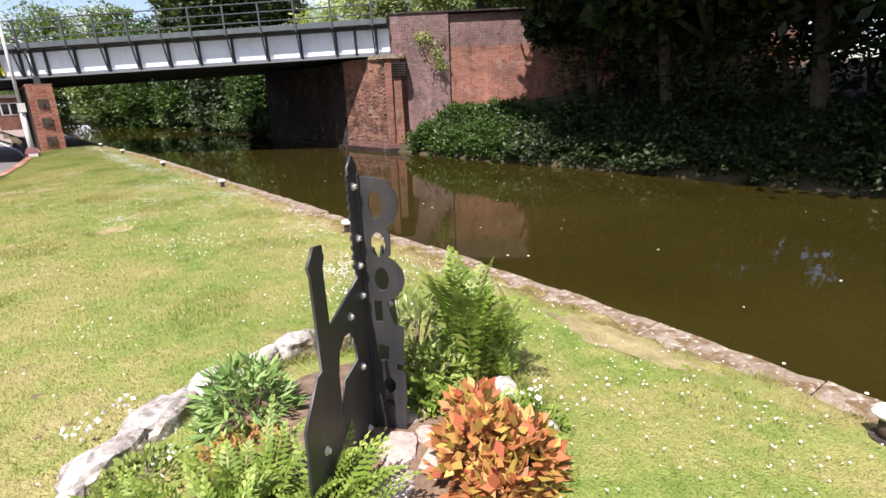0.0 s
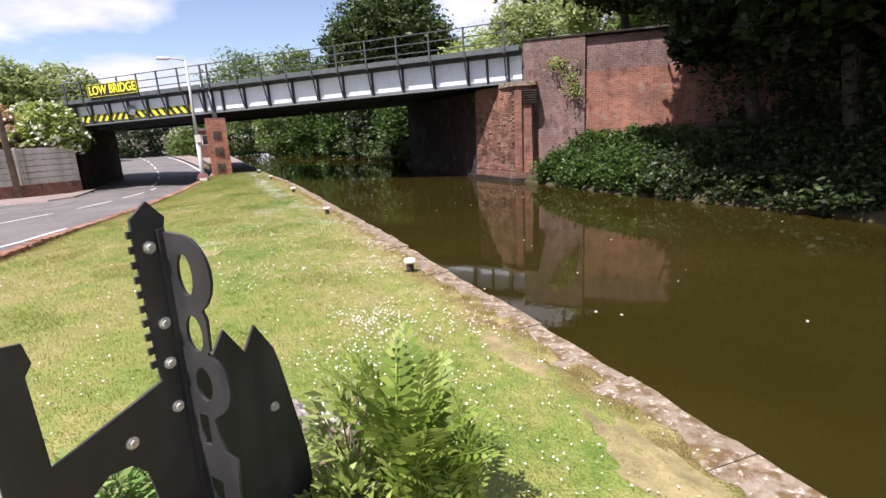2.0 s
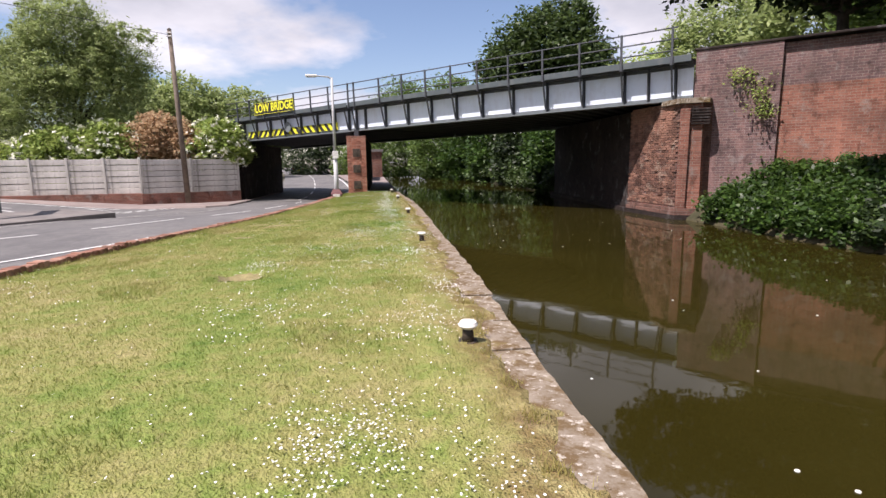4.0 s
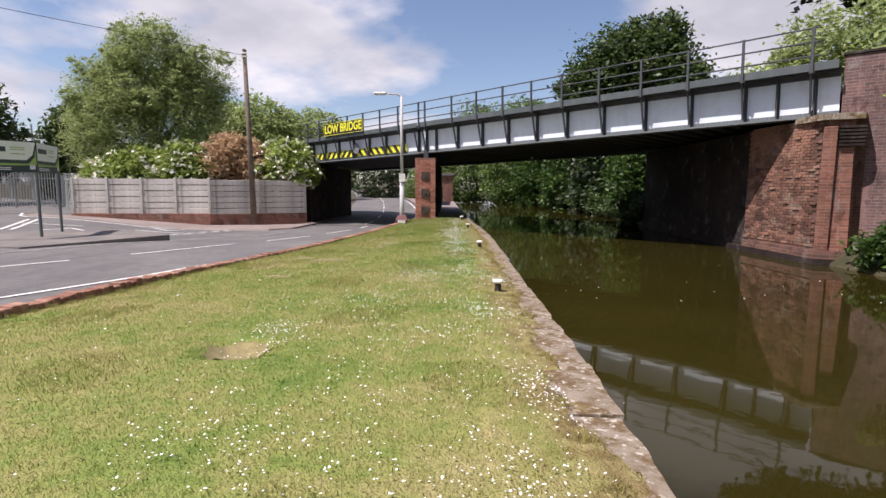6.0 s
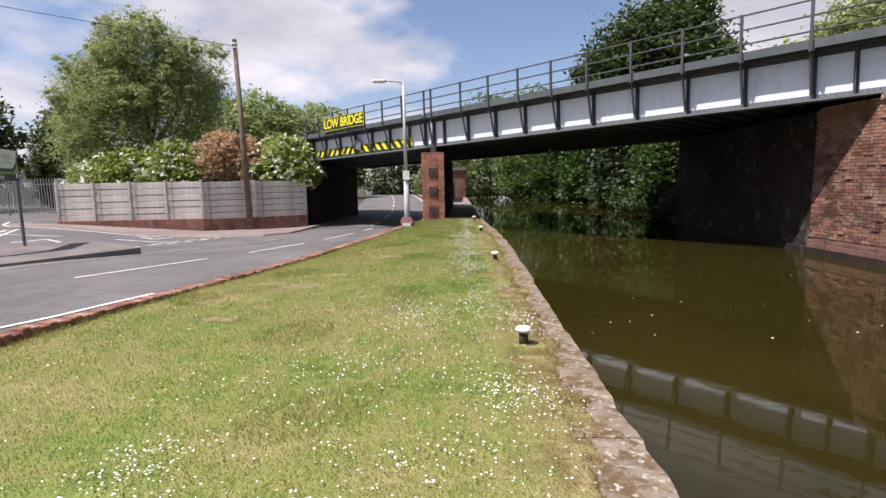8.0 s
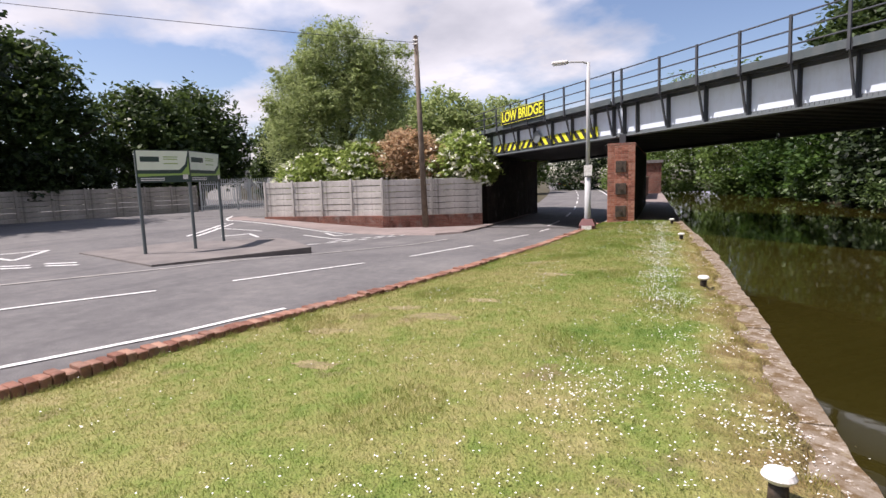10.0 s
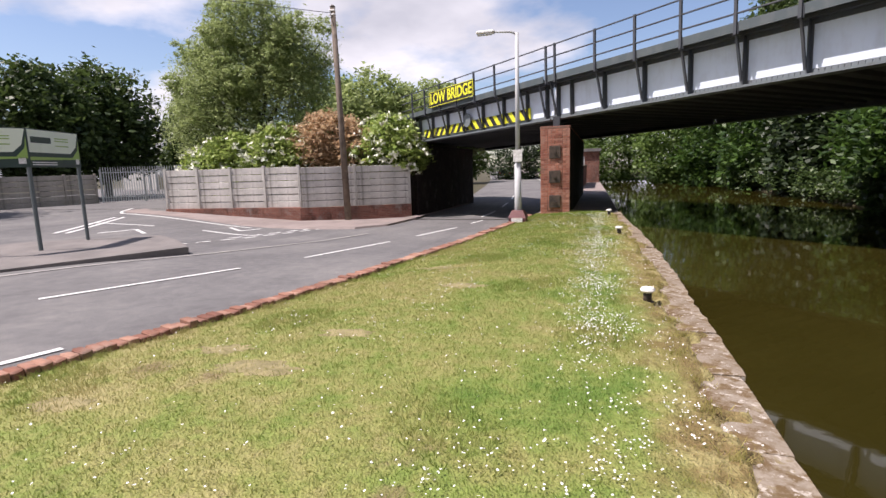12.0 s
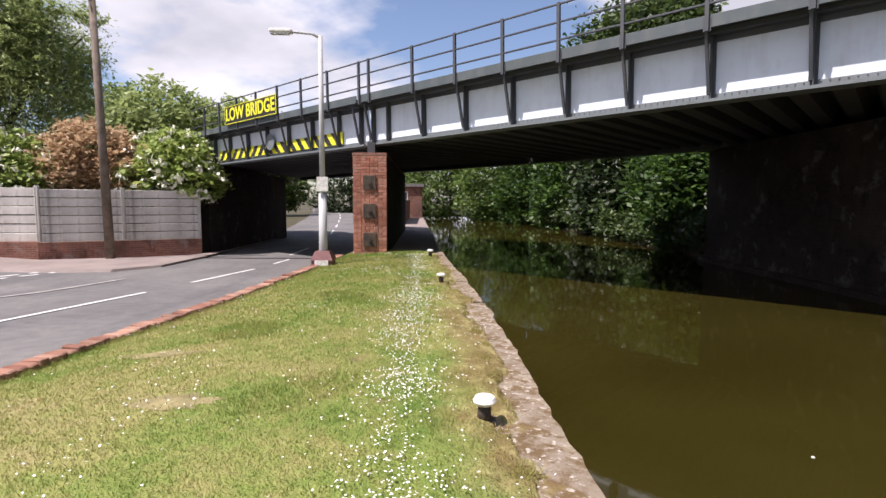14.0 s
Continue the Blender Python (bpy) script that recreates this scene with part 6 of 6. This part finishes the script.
# pier bricks: courses of stretchers and headers in turn
bm = bm_new(); box(bm, 0, 0, 0, 0.215, 0.105, 0.066, 0.006); stretch = mesh_of(bm, M["pier_brick"])
bm = bm_new(); box(bm, 0, 0, 0, 0.103, 0.105, 0.066, 0.006); headr = mesh_of(bm, M["pier_brick"])
z, row = -0.12, 0
while z < PZ - 0.14:
    step, me, k = (0.225, stretch, 4) if row % 2 == 0 else (0.1125, headr, 8)
    for i in range(k):
        part("brick", me, None, pier).location = (i * step + 0.004, -0.004 + 0.004 * rng.random(), z)
    z += 0.0755
    row += 1

# proud and uneven bricks of the abutment's canal face
ob = bpy.data.objects["abutment_front"]
a, b = Vector((12.2, 18.0)), Vector((11.95, 20.8))
d = (b - a).normalized()
FA = Matrix(((d.x, d.y, 0, a.x), (d.y, -d.x, 0, a.y), (0, 0, 1, 0), (0, 0, 0, 1)))
bm = bm_new(); box(bm, 0, -0.05, 0, 0.215, 0.0, 0.066, 0.004); fb = mesh_of(bm, M["abut_brick"])
n, row, z, rest = 0, 0, 0.0, bm_new()
while z < 3.2:
    for i in range(12):
        if i == 11 and row % 2 or rng.random() < 0.04:
            continue
        m = FA @ Matrix.Translation((0.03 + i * 0.232 + (0.116 if row % 2 else 0), 0.043 - 0.008 * rng.random() - (0.03 if rng.random() < 0.03 else 0.0), z))
        if n < 300:
            part("brick", fb, None, ob).matrix_local = m
            n += 1
        else:
            old = set(rest.verts)
            box(rest, 0, -0.05, 0, 0.215, 0.0, 0.066, 0.004)
            for v in rest.verts:
                if v not in old:
                    v.co = m @ v.co
    z += 0.077
    row += 1
tagged(part("upper_bricks", rest, M["abut_brick"], ob), "weathered brown bricks", kind="stuff")

# ---- turf: blades, daisies ----
rng = np.random.default_rng(9)
gy = np.arange(-4, 28.4, 0.1)
gv = np.linspace(0, 1, 150)
KX, EX = np.array([xk(y) for y in gy]), np.array([xe(y) - 0.11 for y in gy])
GZ = np.array([[lawn_z(a + (b - a) * v, y) for v in gv] for y, a, b in zip(gy, KX, EX)])


def turf_points(n, y0, y1):
    y = y0 + (y1 - y0) * rng.random(n)
    v = rng.random(n)
    a, b = np.interp(y, gy, KX), np.interp(y, gy, EX)
    fy, fv = (y - gy[0]) / 0.1, v * (len(gv) - 1)
    iy, iv = np.minimum(fy.astype(int), len(gy) - 2), np.minimum(fv.astype(int), len(gv) - 2)
    ty, tv = fy - iy, fv - iv
    z = (GZ[iy, iv] * (1 - ty) * (1 - tv) + GZ[iy + 1, iv] * ty * (1 - tv) + GZ[iy, iv + 1] * (1 - ty) * tv + GZ[iy + 1, iv + 1] * ty * tv)
    return np.stack([a + (b - a) * v, y, z], axis=1), b


def blades(n, y0, y1, h, w):
    p, edge = turf_points(n, y0, y1)
    keep = rng.random(n) < np.clip(0.08 + (edge - p[:, 0] - 0.12) / 0.9, 0.08, 1)
    out_of_bed = ((p[:, 0] - 1.24) / 1.05) ** 2 + ((p[:, 1] - 2.15) / 0.92) ** 2 > 1
    hollow = ((p[:, 0] - 1.15) / 0.25) ** 2 + ((p[:, 1] - 8.95) / 0.26) ** 2 > 1
    for sx, sy, rx, ry in SPOTS:
        r = np.sqrt(((p[:, 0] - sx) / rx) ** 2 + ((p[:, 1] - sy) / ry) ** 2)
        keep &= rng.random(len(p)) < np.clip((r - 0.3) / 0.9, 0.08 if sy == 8.95 else 0.62, 1)
    p = p[keep & out_of_bed & hollow]
    n = len(p)
    a = rng.random(n) * 2 * math.pi
    s = np.stack([np.cos(a), np.sin(a), np.zeros(n)], axis=1) * (w * (0.6 + 0.8 * rng.random(n)))[:, None]
    lift = h * (0.5 + 0.9 * rng.random(n))
    # longer tufts here and there
    lift *= 1 + 0.9 * (np.sin(p[:, 0] * 2.1 + 1.3 * np.sin(p[:, 1] * 0.9)) * np.sin(p[:, 1] * 1.7) > 0.72)
    lean = rng.normal(size=(n, 2)) * 0.55 * lift[:, None]
    top = p + np.concatenate([lean, lift[:, None]], axis=1)
    p = p - (0, 0, 0.006)
    return np.stack([p - s, p + s, top], axis=1).reshape(-1, 3)


tagged(part("grass", quads(np.concatenate([blades(470000, -2, 20, 0.019, 0.0034), blades(90000, 20, 28.3, 0.022, 0.006)]), 3, M["blade"]), None, None), "short mown grass blades, green and straw-coloured", "grass", kind="stuff")


def longer(n, pts, r, h, w):
    c = np.array(pts)[rng.integers(0, len(pts), n)]
    q = c + rng.normal(size=(n, 2)) * r
    p = np.array([(x, y, lawn_z(x, y)) for x, y in q])
    a = rng.random(n) * 6.283
    s = np.stack([np.cos(a), np.sin(a), np.zeros(n)], axis=1) * w
    lift = h * (0.5 + 0.8 * rng.random(n))
    top = p + np.concatenate([rng.normal(size=(n, 2)) * 0.5 * lift[:, None], lift[:, None]], axis=1)
    return np.stack([p - s, p + s, top], axis=1).reshape(-1, 3)


along = [(xk(y) + 0.06, y) for y in np.arange(3, 27.5, 0.25)] + [(xe(y) - 0.32 - 0.15 * abs(noise.noise((0, y, 9))), y) for y in np.arange(-1, 27.5, 0.5)]
rim = [(1.24 + 1.12 * math.cos(a), 2.15 + 0.98 * math.sin(a)) for a in np.linspace(0, 6.283, 40)]
tagged(part("long_grass", quads(np.concatenate([longer(16000, along, 0.045, 0.05, 0.003), longer(5000, rim, 0.05, 0.07, 0.0035)]), 3, M["blade"]), None, None), "longer uncut grass along the kerb, coping and bed", "grass", kind="stuff")


def daisies(n):
    p, edge = turf_points(n, -1.5, 27.5)
    x, y = p[:, 0], p[:, 1]
    band = np.exp(-((edge - x - 0.85) / 0.42) ** 2)
    patch = np.array([noise.noise((a * 1.1, b * 0.8, 4.0)) + 0.5 * noise.noise((a * 3.1, b * 2.6, 7.0)) for a, b in zip(x, y)])
    chance = np.clip(0.022 + 0.13 * band + 0.9 * np.clip(patch - 0.18, 0, 1) * (0.35 + band), 0, 1)
    # thinly over the middle near the bed, and in a narrow line farther on
    chance += 0.10 * smooth01(15, 10, y) * np.exp(-((edge - x - 1.5) / 0.9) ** 2) * np.clip(1 + 2 * patch, 0, 2)
    chance += 0.45 * smooth01(14, 15.5, y) * np.exp(-((x - 3.05) / 0.15) ** 2)
    for cx, cy, r in ((2.75, 4.8, 0.28), (3.45, 10.5, 0.3), (3.7, 8.2, 0.3), (3.1, 17.6, 0.26), (3.15, 16.0, 0.26), (3.7, 12.5, 0.3), (1.35, 9.35, 0.25), (2.35, 3.9, 0.4), (3.0, 20, 0.28), (2.6, 13.0, 0.4)):
        chance = np.maximum(chance, 0.9 * np.exp(-((x - cx) ** 2 + ((y - cy) / 1.5) ** 2) / r ** 2))
    bed = ((x - 1.24) / 1.1) ** 2 + ((y - 2.15) / 0.96) ** 2 > 1
    p = p[(rng.random(n) < chance) & bed]
    thick = []
    for cx, cy, r, k in ((2.75, 4.8, 0.17, 420), (3.45, 10.5, 0.16, 260), (3.75, 8.2, 0.15, 260), (3.08, 17.8, 0.15, 300), (3.12, 16.2, 0.16, 300), (3.0, 19.2, 0.14, 220), (2.95, 21.0, 0.16, 240), (3.75, 12.5, 0.16, 220), (1.35, 9.4, 0.16, 200), (3.4, 4.3, 0.14, 160), (2.2, 11.2, 0.22, 180), (1.7, 7.4, 0.2, 200), (3.3, 6.9, 0.2, 160), (2.5, 12.4, 0.2, 160), (3.1, 19.6, 0.35, 300), (3.7, 14.4, 0.12, 110)):
        q = rng.normal(size=(int(k * 0.75), 2)) * r * (1.2, 1.6)
        thick += [(cx + a, cy + b, lawn_z(cx + a, cy + b)) for a, b in q]
    p = np.concatenate([p, np.array(thick)])
    n = len(p)
    c = p + np.stack([np.zeros(n), np.zeros(n), 0.022 + 0.018 * rng.random(n)], axis=1)
    tilt = rng.normal(size=(n, 2)) * 0.3
    r = 0.0044 + 0.0036 * rng.random(n)
    ang = np.arange(6) * math.pi / 3
    ring = np.stack([np.cos(ang), np.sin(ang)], axis=1)
    xy = ring[None] * r[:, None, None]
    z = (xy * tilt[:, None]).sum(axis=2)
    return (c[:, None] + np.concatenate([xy, z[:, :, None]], axis=2)).reshape(-1, 3)


tagged(part("daisies", quads(daisies(90000), 6, M["petal"]), None, None), "white daisies scattered thickly over the turf", "flowers", kind="stuff")
